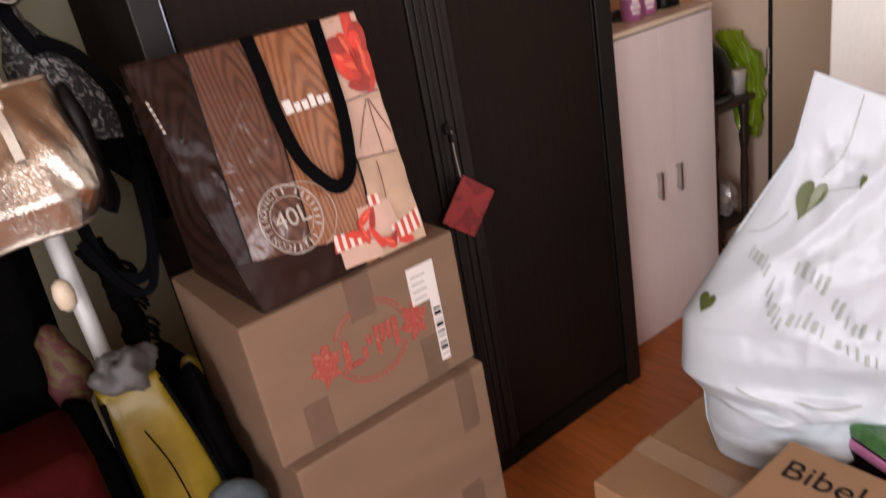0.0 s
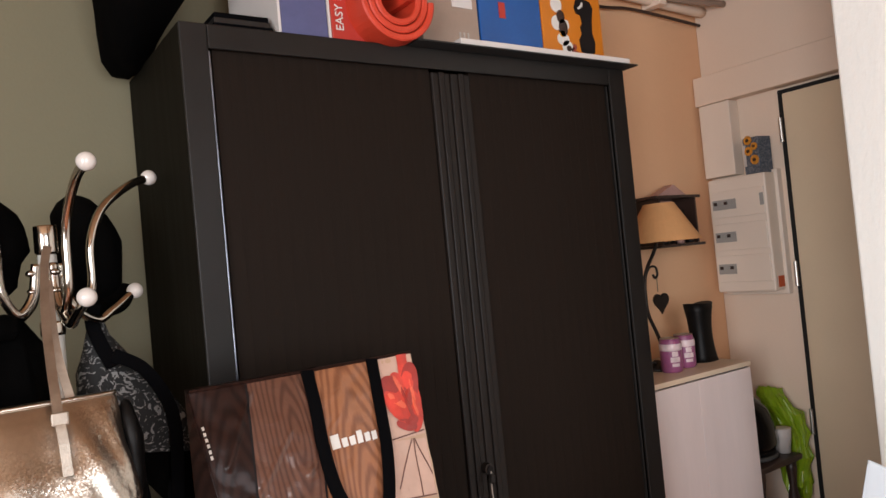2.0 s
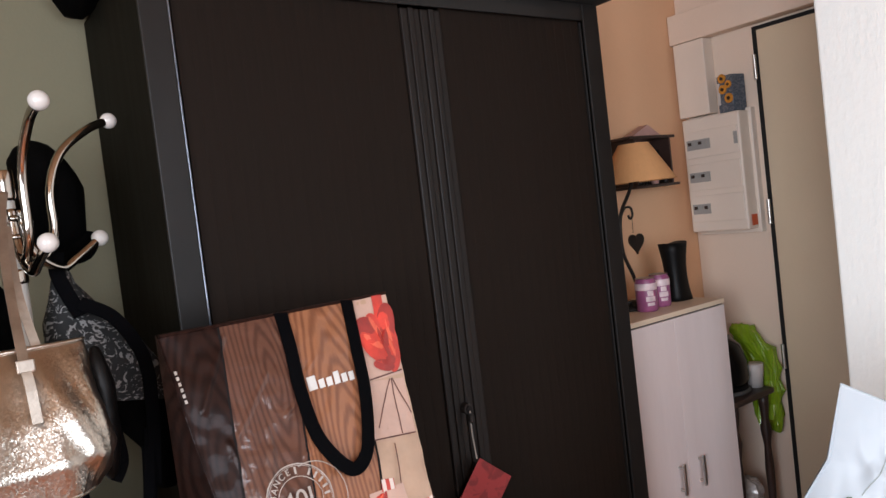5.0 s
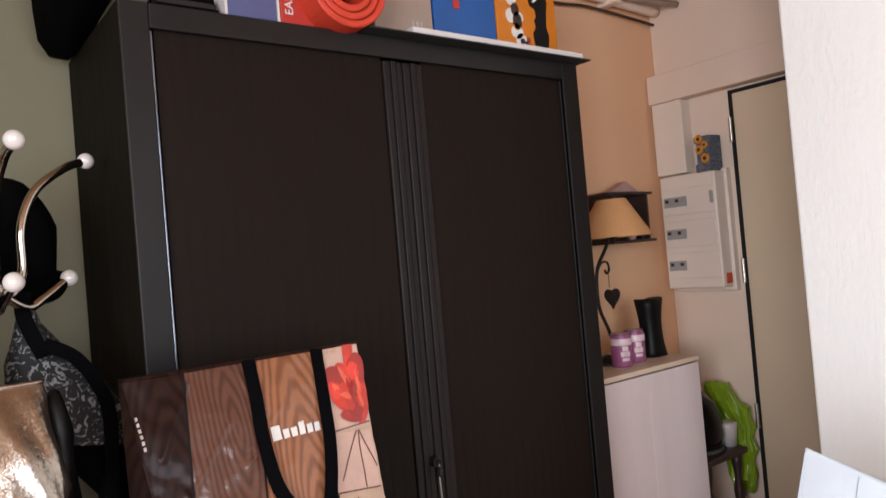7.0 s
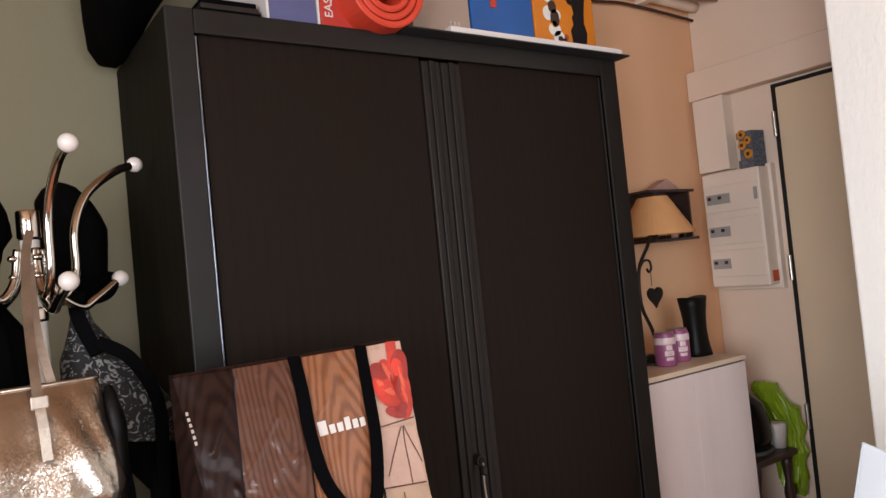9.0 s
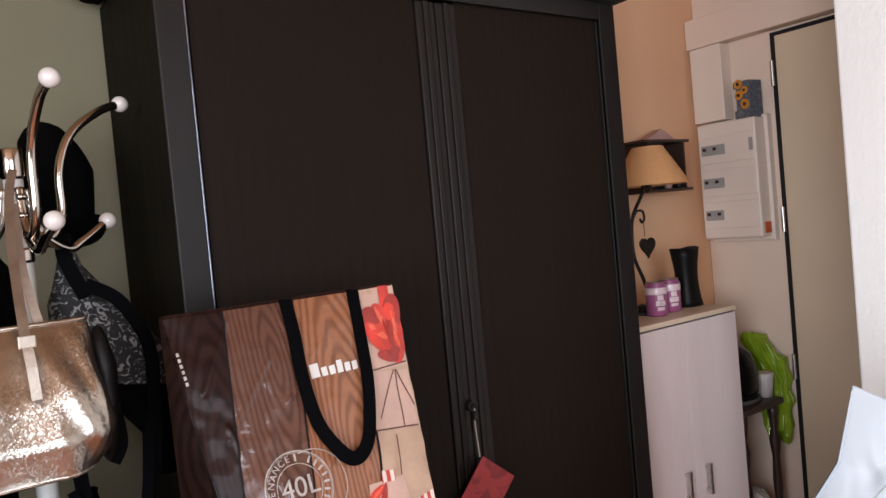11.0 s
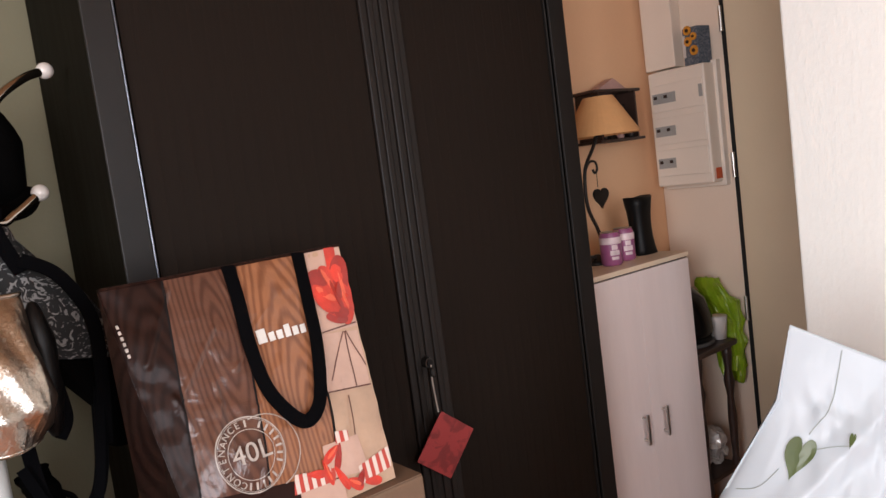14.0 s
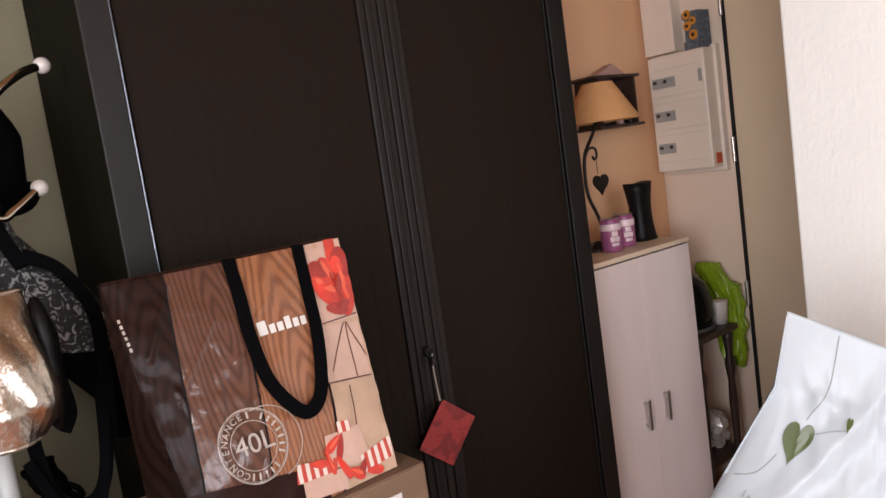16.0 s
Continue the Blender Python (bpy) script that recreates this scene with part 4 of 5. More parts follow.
def hook(tip, low=1.47):
    tip = Vector(tip)
    d = Vector((tip.x - PX, tip.y - PY, 0))
    L = d.length
    d.normalize()
    c = Vector((PX, PY, 0))
    if tip.z > 1.6:
        pts = [c + d * 0.02 + Vector((0, 0, 1.55)), c + d * 0.03 + Vector((0, 0, 1.495)), c + d * 0.055 + Vector((0, 0, low)), c + d * 0.078 + Vector((0, 0, 1.51)), c + d * 0.082 + Vector((0, 0, 1.585)),
               c + d * (0.05 + L * 0.28) + Vector((0, 0, tip.z - 0.062)), c + d * (L * 0.78) + Vector((0, 0, tip.z - 0.018)), tip]
    else:
        pts = [c + d * 0.02 + Vector((0, 0, 1.53)), c + d * 0.035 + Vector((0, 0, 1.48)), c + d * 0.08 + Vector((0, 0, 1.448)), c + d * (L * 0.7) + Vector((0, 0, 1.462)), tip]
    part("hook", tube(pts, 0.0078, 10), CHROME, stand, "curved chrome hook", smooth=True)
    for bz in (1.535, 1.505):
        part("bolt", ball(c + d * 0.029 + Vector((0, 0, bz)), 0.0085, 12, (1, 1, 0.7)), CHROME, stand, smooth=True)
    part("ball_tip", ball(tip, 0.0148), PORCELAIN, stand, "white porcelain ball", smooth=True)


hook((-0.194, -0.145, 1.693))
hook((-0.044, 0.127, 1.709))
hook((-0.405, -0.04, 1.70))
hook((-0.091, 0.101, 1.493))
hook((-0.205, -0.125, 1.488))
hook((-0.36, 0.12, 1.5))

cap = thing("cap", "black mesh baseball cap hanging on the coat stand", "cap")
cm = Matrix.Translation((-0.153, 0.20, 1.582)) @ pose(0, 0, 0, 80, -8, 0)
bm = bmesh.new()
bmesh.ops.create_uvsphere(bm, u_segments=24, v_segments=14, radius=1.0, matrix=cm @ Matrix.Diagonal((0.060, 0.113, 0.06, 1)))
part("crown", crumple(bm, 0.006, 16, 1.0), CAPCLOTH, cap, smooth=True)
part("button", ball(cm @ Vector((0, 0, 0.07)), 0.007, 10), CAPCLOTH, cap)
part("peak", tube([(-0.215, 0.18, 1.52), (-0.19, 0.15, 1.475), (-0.13, 0.15, 1.47), (-0.10, 0.18, 1.51)], 0, flat=(0.03, 0.003, (0.1, -0.6, 1))), CAPCLOTH, cap)

hat = thing("hat", "dark knitted hat hanging on the coat stand", "hat")
part("crown", crumple(ball((-0.33, 0.06, 1.585), 0.075, 22, (0.85, 0.8, 1.15)), 0.012, 20, 2.0), BLACKCLOTH, hat, smooth=True)

coat = thing("coat", "long black coat hanging on the coat stand", "coat")
rings = []
for z, rx, ry, cx in ((0.62, 0.15, 0.10, -0.44), (0.85, 0.14, 0.10, -0.435), (1.10, 0.125, 0.09, -0.40), (1.30, 0.11, 0.08, -0.36), (1.41, 0.09, 0.06, -0.35), (1.465, 0.045, 0.035, -0.33)):
    rings.append([Vector((cx + rx * math.cos(a) * (1 + 0.1 * math.sin(5 * a)), 0.02 + ry * math.sin(a) * (1 + 0.12 * math.sin(7 * a)), z)) for a in [2 * math.pi * k / 36 for k in range(36)]])
part("body", crumple(rings_mesh(rings), 0.02, 7, 5.0), BLACKCLOTH, coat, smooth=True)

part("collar", crumple(tube([(-0.40, -0.03, 1.44), (-0.35, -0.055, 1.455), (-0.30, -0.035, 1.45)], 0.02, 10), 0.006, 20), BLACKCLOTH, coat, smooth=True)
part("sleeve", crumple(tube([(-0.47, -0.02, 1.36), (-0.53, -0.05, 1.15), (-0.55, -0.06, 0.9)], 0.05, 14), 0.012, 12), BLACKCLOTH, coat, smooth=True)

pack = thing("drawstring_backpack", "black and white paisley backpack hanging on a hook", "backpack")
rings = []
for z, cx, rx, ry in ((1.03, -0.045, 0.024, 0.035), (1.10, -0.045, 0.030, 0.045), (1.20, -0.085, 0.072, 0.045), (1.275, -0.112, 0.092, 0.05), (1.34, -0.135, 0.072, 0.04), (1.385, -0.152, 0.035, 0.028), (1.42, -0.163, 0.014, 0.014), (1.455, -0.165, 0.010, 0.010)):
    rings.append([Vector((cx + rx * math.cos(a), 0.085 + ry * math.sin(a), z + 0.02 * (-math.cos(a)) * rx / 0.09)) for a in [2 * math.pi * k / 32 for k in range(32)]])
upper, lower = rings[2:], rings[:3]
part("printed_top", crumple(rings_mesh(upper, caps=False), 0.012, 18, 4.0), PAISLEY, pack, "paisley printed cloth", smooth=True)
part("lower_pouch", crumple(rings_mesh(lower), 0.008, 18, 4.0), BLACKCLOTH, pack, smooth=True)
part("hanging_loop", tube([(-0.168, 0.075, 1.475), (-0.172, 0.07, 1.44), (-0.163, 0.05, 1.40), (-0.15, 0.03, 1.365)], 0, flat=(0.012, 0.003, (0, -1, 0))), BLACKWEB, pack, "black webbing loop")
part("shoulder_strap", tube([(-0.15, 0.03, 1.385), (-0.10, 0.022, 1.35), (-0.062, 0.02, 1.27), (-0.062, 0.015, 1.17), (-0.075, 0.015, 1.05)], 0, flat=(0.011, 0.003, (0, -1, 0.1))), BLACKWEB, pack, "padded black strap")
part("shoulder_strap", tube([(-0.075, 0.02, 1.12), (-0.09, 0.0, 1.02), (-0.11, 0.0, 0.965), (-0.145, 0.0, 0.955), (-0.18, 0.01, 0.99), (-0.19, 0.02, 1.08)], 0, flat=(0.011, 0.002, (0, -1, 0.1))), BLACKWEB, pack, "hanging black strap")
part("shoulder_strap", tube([(-0.07, 0.02, 1.15), (-0.098, -0.01, 1.0), (-0.125, -0.01, 0.93), (-0.165, -0.005, 0.95), (-0.205, 0.01, 1.05)], 0, flat=(0.008, 0.002, (0, -1, 0.1))), BLACKWEB, pack, "hanging black strap")

handbag = thing("handbag", "metallic rose gold handbag hanging from the coat stand", "handbag")
HB = []
for v, z, x0, x1, dep in ((0, 1.130, -0.52, -0.195, 0.055), (0.08, 1.135, -0.53, -0.183, 0.062), (0.35, 1.19, -0.535, -0.160, 0.07), (0.65, 1.25, -0.53, -0.160, 0.06), (0.9, 1.32, -0.52, -0.176, 0.035), (1.0, 1.343, -0.515, -0.182, 0.022)):
    n = 40
    ring = []
    for k in range(n):
        a = 2 * math.pi * k / n
        ca, sa = math.cos(a), math.sin(a)
        sx = math.copysign(abs(ca) ** 0.45, ca)
        sy = math.copysign(abs(sa) ** 0.7, sa)
        ring.append(Vector(((x0 + x1) / 2 + (x1 - x0) / 2 * sx, -0.15 - 0.042 * min(1, (1.343 - z) / 0.17) + dep * sy, z)))
    HB.append(ring)
hbm = rings_mesh(HB)
bmesh.ops.subdivide_edges(hbm, edges=hbm.edges[:], cuts=5, use_grid_fill=True)
hbm.normal_update()
for v in hbm.verts:
    f_ = max(0, min(1, (1.335 - v.co.z) / 0.06))
    push = 0.006 * noise.noise(Vector((v.co.x * 9, 0.5, v.co.z * 7)))
    # long folds fanning from the strap's foot towards the lower corner
    for (ax, az), (bx, bz), high, wide in (((-0.25, 1.33), (-0.175, 1.165), 0.011, 0.018), ((-0.205, 1.335), (-0.165, 1.20), 0.010, 0.013), ((-0.255, 1.30), (-0.225, 1.15), 0.006, 0.022), ((-0.31, 1.30), (-0.35, 1.15), 0.006, 0.03)):
        du, dv = bx - ax, bz - az
        k = min(1.0, max(0.0, ((v.co.x - ax) * du + (v.co.z - az) * dv) / (du * du + dv * dv)))
        dist = math.hypot(v.co.x - ax - du * k, v.co.z - az - dv * k)
        push += high * (math.exp(-(dist / wide) ** 2) - 0.35)
    v.co += v.normal * f_ * push
body = part("body", hbm, GOLD, handbag, smooth=True)
part("top_binding", tube([HB[-1][k] for k in range(20, 41 - 0) if k < 40] + [HB[-1][0]], 0.0035, 8, 2), GOLD, handbag, smooth=True)
part("side_gusset", crumple(ball((-0.168, -0.150, 1.228), 0.045, 24, (0.42, 1.0, 2.2)), 0.004, 20), VASE, handbag, "black side panel", smooth=True)
part("strap", tube([(-0.262, -0.243, 1.252), (-0.264, -0.236, 1.30), (-0.266, -0.212, 1.345), (-0.262, -0.12, 1.45), (-0.252, -0.05, 1.535), (-0.242, -0.02, 1.575)], 0, flat=(0.0062, 0.002, (0, -1, 0.3))), GOLDSTRAP, handbag, "gold leather strap")
part("strap", tube([(-0.24, -0.135, 1.34), (-0.25, -0.10, 1.42), (-0.248, -0.045, 1.52)], 0, flat=(0.0062, 0.002, (0, -1, 0.3))), GOLDSTRAP, handbag, "gold leather strap")
part("buckle", box(-0.276, -0.254, -0.231, -0.226, 1.318, 1.336, 0.002), GOLDSTRAP, handbag, "metal buckle")
part("tail_strap", tube([(-0.155, -0.155, 1.20), (-0.15, -0.15, 1.15), (-0.165, -0.16, 1.125)], 0, flat=(0.008, 0.002, (0, -1, 0.3))), BLACKWEB, handbag)

# ---- heap below the coat stand ----
ybag = thing("yellow_bag", "yellow and black tarpaulin bag among the coats", "bag")
rings = []
for z, cx, cy, rx, ry in ((0.40, -0.215, -0.18, 0.075, 0.06), (0.55, -0.222, -0.18, 0.070, 0.062), (0.68, -0.228, -0.18, 0.062, 0.06), (0.80, -0.238, -0.18, 0.053, 0.05), (0.855, -0.242, -0.18, 0.050, 0.036), (0.868, -0.242, -0.18, 0.048, 0.026)):
    rings.append([Vector((cx + rx * math.copysign(abs(math.cos(a)) ** 0.25, math.cos(a)), cy + ry * math.copysign(abs(math.sin(a)) ** 0.25, math.sin(a)), z)) for a in [2 * math.pi * (k + 0.5) / 40 for k in range(40)]])
ybm = rings_mesh(rings)
bmesh.ops.subdivide_edges(ybm, edges=ybm.edges[:], cuts=2, use_grid_fill=True)
part("panel", crumple(ybm, 0.007, 16, 7.0), YELLOW, ybag, "yellow panel", smooth=True)
part("side", crumple(ball((-0.142, -0.17, 0.66), 0.07, 20, (0.5, 0.9, 2.6)), 0.012, 15, 1.0), BLACKCLOTH, ybag, "black side", smooth=True)
part("side", crumple(ball((-0.325, -0.16, 0.68), 0.07, 20, (0.5, 0.9, 2.6)), 0.012, 15, 3.0), BLACKCLOTH, ybag, "black side", smooth=True)
part("edge_trim", tube([(-0.196, -0.222, 0.862), (-0.186, -0.238, 0.80), (-0.168, -0.246, 0.68), (-0.152, -0.248, 0.5)], 0.004, 8), BLACKWEB, ybag)
part("edge_trim", tube([(-0.288, -0.222, 0.862), (-0.292, -0.236, 0.80), (-0.292, -0.246, 0.68), (-0.292, -0.248, 0.5)], 0.004, 8), BLACKWEB, ybag)
part("seam", tube([(-0.250, -0.245, 0.80), (-0.232, -0.249, 0.72), (-0.222, -0.25, 0.6)], 0.0015, 6), BLACKWEB, ybag)
part("foot", box(-0.30, -0.10, -0.25, -0.09, 0.0, 0.42, 0.02), BLACKCLOTH, ybag)
yb2 = thing("yellow_strap_bag", "small black bag with a yellow panel", "bag")
part("body", crumple(ball((-0.145, 0.02, 0.72), 0.055, 20, (0.9, 0.8, 1.6)), 0.008, 15, 1.0), BLACKCLOTH, yb2, smooth=True)
part("panel", crumple(ball((-0.118, -0.055, 0.755), 0.034, 16, (0.6, 0.35, 1.2)), 0.004, 25), YELLOW, yb2, "yellow panel", smooth=True)
part("lower_body", crumple(ball((-0.15, 0.0, 0.35), 0.09, 20, (0.8, 0.8, 4.0)), 0.01, 9), BLACKCLOTH, yb2, smooth=True)
grey = thing("grey_cloth", "crumpled grey cloth bundle on the yellow bag", "cloth")
part("cloth", crumple(ball((-0.236, -0.175, 0.878), 0.05, 36, (1.12, 0.8, 0.75)), 0.026, 20, 2.0), GREYCLOTH, grey, smooth=True)
scarf = thing("fringed_scarf", "black fringed scarf hanging beside the pole", "scarf")
part("cloth", crumple(tube([(-0.185, 0.045, 1.03), (-0.175, 0.045, 0.98), (-0.168, 0.04, 0.90), (-0.17, 0.04, 0.80)], 0.024, 12), 0.012, 25), BLACKCLOTH, scarf, smooth=True)
fr = random.Random(4)
for k in range(18):
    z = fr.uniform(0.82, 1.0)
    p = Vector((-0.155 + fr.uniform(-0.005, 0.005), 0.03 + fr.uniform(-0.015, 0.015), z))
    part("fringe", tube([p, p + Vector((0.016, -0.004, -0.012)), p + Vector((0.022, 0, -0.03))], 0.0035, 5, 3), BLACKCLOTH, scarf)
redbag = thing("red_garment", "red garment lying at the foot of the coats, their shade in its colour", "garment")
part("folded_cloth", crumple(box(-0.56, -0.335, -0.36, -0.18, 0.50, 0.875, 0.02, seg=3), 0.012, 9, 3.0), REDFAB_SHADED, redbag, smooth=True)
part("lower_fold", crumple(ball((-0.40, -0.25, 0.27), 0.15, 24, (1.0, 0.9, 1.9)), 0.02, 6, 3.0), BLACKCLOTH, redbag, smooth=True)
multi = thing("patterned_bag", "red and yellow patterned bag behind the coats", "bag")
# both pattern colours are darkened to stand for the coats' shade
part("body", crumple(ball((-0.310, -0.11, 0.89), 0.05, 20, (0.62, 0.6, 1.7)), 0.012, 18, 6.0), patterned("shaded_red_yellow_pattern", (0.045, 0.004, 0.004), (0.055, 0.034, 0.006), 0.7, "noise", 16, 0.5, 0.56), multi, smooth=True)
bottle = thing("wooden_knob", "pale wooden handle poking out of the coats", "handle")
part("knob", lathe([(0.006, 0.0), (0.015, 0.01), (0.018, 0.03), (0.014, 0.05), (0.005, 0.058)], (-0.262, -0.03, 0.955), 16), SHOETOP, bottle, smooth=True)
navy = thing("blue_garment", "dark blue-grey garment heap beside the boxes", "garment")
part("folded_cloth", crumple(ball((-0.165, -0.26, 0.585), 0.05, 22, (1.0, 0.8, 1.2)), 0.016, 14, 8.0), mat("blue_grey_fabric", (0.04, 0.055, 0.065), 0.7, vary=0.4, scale=20), navy, smooth=True)
part("lower_fold", crumple(ball((-0.165, -0.27, 0.29), 0.05, 18, (0.9, 0.8, 5.6)), 0.01, 10), BLACKCLOTH, navy, smooth=True)

# ---- shoe cabinet and the things on it ----
SX0, SX1, SY0, SH = 1.225, 1.80, 0.097, 1.077
shoe = thing("shoe_cabinet", "pinkish white two-door shoe cabinet with a beech top", "cabinet")
part("body", box(SX0, SX1, SY0 + 0.018, 0.435, 0.0, SH - 0.02, 0.002), SHOEWHITE, shoe)
part("top", box(SX0 - 0.003, SX1 + 0.003, SY0 - 0.002, 0.436, SH - 0.016, SH, 0.002), SHOETOP, shoe, "pale beech top board")
# near-black strip fills the slit, painting the shade under the top board
part("painted_shadow_gap", box(SX0 + 0.002, SX1 - 0.002, SY0 + 0.006, 0.43, SH - 0.0199, SH - 0.0161), DARKGAP, shoe)
for x0, x1, hx in ((SX0, 1.5238, 1.4735), (1.5246, SX1, 1.576)):
    d = part("cabinet_door", box(x0, x1, SY0, SY0 + 0.0175, 0.05, SH - 0.021, 0.0005), SHOEWHITE, shoe)
    hb_ = box(hx - 0.006, hx + 0.006, SY0 - 0.024, SY0 - 0.016, 0.508, 0.607, 0.003)
    for hz in (0.522, 0.593):
        cyl((hx, SY0, hz), (hx, SY0 - 0.018, hz), 0.004, bm=hb_)
    part("handle", hb_, STEEL, d, "brushed steel bar handle")

lamp = thing("table_lamp", "wrought iron table lamp with a cream cone shade", "lamp")
LX, LY = 1.645, 0.27
part("base", lathe([(0.055, 0.0), (0.055, 0.008), (0.03, 0.014), (0.008, 0.03)], (1.545, LY, SH)), IRON, lamp, smooth=True)
part("stem", tube([(1.60, LY, SH + 0.012), (1.565, LY, 1.185), (1.528, LY, 1.26), (1.522, LY, 1.33), (1.535, LY, 1.40), (1.585, LY, 1.465), (1.605, LY, 1.50), (1.608, LY, 1.54)], 0.006, 10), IRON, lamp, smooth=True)
part("scroll", tube([(1.53, LY, 1.385), (1.555, LY, 1.415), (1.585, LY, 1.415), (1.592, LY, 1.39), (1.578, LY, 1.378), (1.57, LY, 1.39)], 0.004, 8), IRON, lamp, smooth=True)
part("cord", tube([(1.588, LY, 1.41), (1.586, LY, 1.33)], 0.0012, 6), IRON, lamp)
part("heart_pendant", plate(heart_outline(0.075, 1.588, 1.297), lambda u, v, h: Vector((u, LY - 0.004 - h, v)), 0.008), IRON, lamp, "iron heart pendant")
sh = bmesh.new()
LSX = 1.634
rr = [[sh.verts.new((LSX + r * math.cos(a), LY + r * math.sin(a), z)) for a in [2 * math.pi * k / 40 for k in range(40)]] for r, z in ((0.131, 1.498), (0.051, 1.628), (0.049, 1.628), (0.129, 1.498))]
for q in range(4):
    a_, b_ = rr[q], rr[(q + 1) % 4]
    for k in range(40):
        sh.faces.new((a_[k], a_[(k + 1) % 40], b_[(k + 1) % 40], b_[k]))
part("shade", sh, SHADE, lamp, "cream paper cone shade", smooth=False)
part("spider", cyl((LSX - 0.05, LY, 1.60), (LSX + 0.06, LY, 1.60), 0.003), IRON, lamp)
part("flex", tube([(1.52, LY, SH + 0.006), (1.50, LY - 0.03, SH + 0.03), (1.47, LY, SH + 0.025), (1.46, LY + 0.05, SH + 0.006)], 0.004, 8), IRON, lamp)


def can(x, y, label):
    c = thing("drink_can", label, "can", "cans on the cabinet")
    part("body", lathe([(0.030, 0.0), (0.0345, 0.006), (0.0345, 0.092), (0.031, 0.102), (0.030, 0.106)], (x, y, SH), 26), CANPINK, c, smooth=True)
    part("lid", lathe([(0.029, 0.1061), (0.031, 0.1085), (0.028, 0.1085), (0.027, 0.1065)], (x, y, SH), 26), STEEL, c, "silver rim")
    part("band", lathe([(0.0349, 0.070), (0.0353, 0.071), (0.0353, 0.091), (0.0349, 0.0915)], (x, y, SH), 26), CANPALE, c, "pale printed band", smooth=True)
    # a pale figure-free emblem towards the room
    dx, dy = -0.75, -0.66
    for w_, z0, z1 in ((0.012, 0.02, 0.03), (0.016, 0.034, 0.05), (0.010, 0.052, 0.068)):
        bm = bmesh.new()
        a0 = math.atan2(dy, dx) + 0.35
        vs = []
        for k in range(6):
            a = a0 + (k / 5 - 0.5) * w_ / 0.0345 * 2
            vs.append((bm.verts.new((x + 0.0352 * math.cos(a), y + 0.0352 * math.sin(a), SH + z0)), bm.verts.new((x + 0.0352 * math.cos(a), y + 0.0352 * math.sin(a), SH + z1))))
        for (p, q), (r, s) in zip(vs, vs[1:]):
            bm.faces.new((p, r, s, q))
        part("emblem", bm, CANPALE, c)
    return c


can(1.527, 0.195, "pink drink can with a pale emblem on the shoe cabinet")
can(1.622, 0.215, "pink drink can beside another on the shoe cabinet")

vase = thing("black_vase", "tall matt black vase with a wavy rim", "vase")
VX, VY = 1.746, 0.235
rings = []
for i in range(11):
    t = i / 10
    w_ = 0.039 + 0.011 * (abs(t - 0.5) * 2) ** 2
    rings.append([Vector((VX + w_ * math.copysign(abs(math.cos(a)) ** 0.7, math.cos(a)) - 0.004 * t, VY + w_ * 0.8 * math.copysign(abs(math.sin(a)) ** 0.7, math.sin(a)), SH + 0.190 * t + (0.012 * abs(math.cos(a)) if i == 10 else 0))) for a in [2 * math.pi * k / 28 for k in range(28)]])
part("body", rings_mesh(rings), VASE, vase, smooth=True)

shelf = thing("wall_shelf", "small dark wooden wall shelf with two boards", "shelf")
WX0, WX1 = 1.698, 1.935
part("board", box(WX0 - 0.01, WX1 + 0.01, 0.325, 0.436, 1.652, 1.662, 0.002), DARKWOOD, shelf)
part("board", box(WX0 + 0.0, WX1 + 0.015, 0.325, 0.436, 1.476, 1.486, 0.002), DARKWOOD, shelf)
part("upright", box(WX1 - 0.022, WX1 - 0.014, 0.33, 0.436, 1.4865, 1.6515), DARKWOOD, shelf)
part("upright", box(WX0 + 0.014, WX0 + 0.022, 0.33, 0.436, 1.4865, 1.6515), DARKWOOD, shelf)
part("back_board", box(WX0 + 0.023, WX1 - 0.023, 0.43, 0.4375, 1.487, 1.651), PINKROOF, shelf)
house = thing("pink_ornament", "dusty pink house-shaped ornament on the shelf", "ornament")
part("body", plate([(1.74, 1.6625), (1.915, 1.6625), (1.84, 1.705)], lambda u, v, h: Vector((u, 0.40 - h, v)), 0.04), PINKROOF, house)
for k, (cx, cz, s_) in enumerate(((1.885, 1.585, 0.075), (1.82, 1.55, 0.06))):
    o = thing("heart_ornament", "dark heart ornament standing in the shelf", "ornament", "shelf ornaments")
    part("heart", plate(heart_outline(s_, cx, cz), lambda u, v, h: Vector((u, 0.39 - h, v)), 0.012), IRON, o)
    part("stand", box(cx - 0.012, cx + 0.012, 0.372, 0.396, 1.4865, cz - s_ * 0.35), IRON, o)
for k, cx in enumerate((1.765, 1.85, 1.912)):
    o = thing("small_bottle", "small dark bottle on the shelf", "bottle", "shelf bottles")
    part("bottle_body", lathe([(0.012, 0), (0.014, 0.005), (0.014, 0.035), (0.006, 0.045), (0.006, 0.055)], (cx, 0.36, 1.4865), 14), (IRON, PINKROOF, IRON)[k], o, smooth=True)

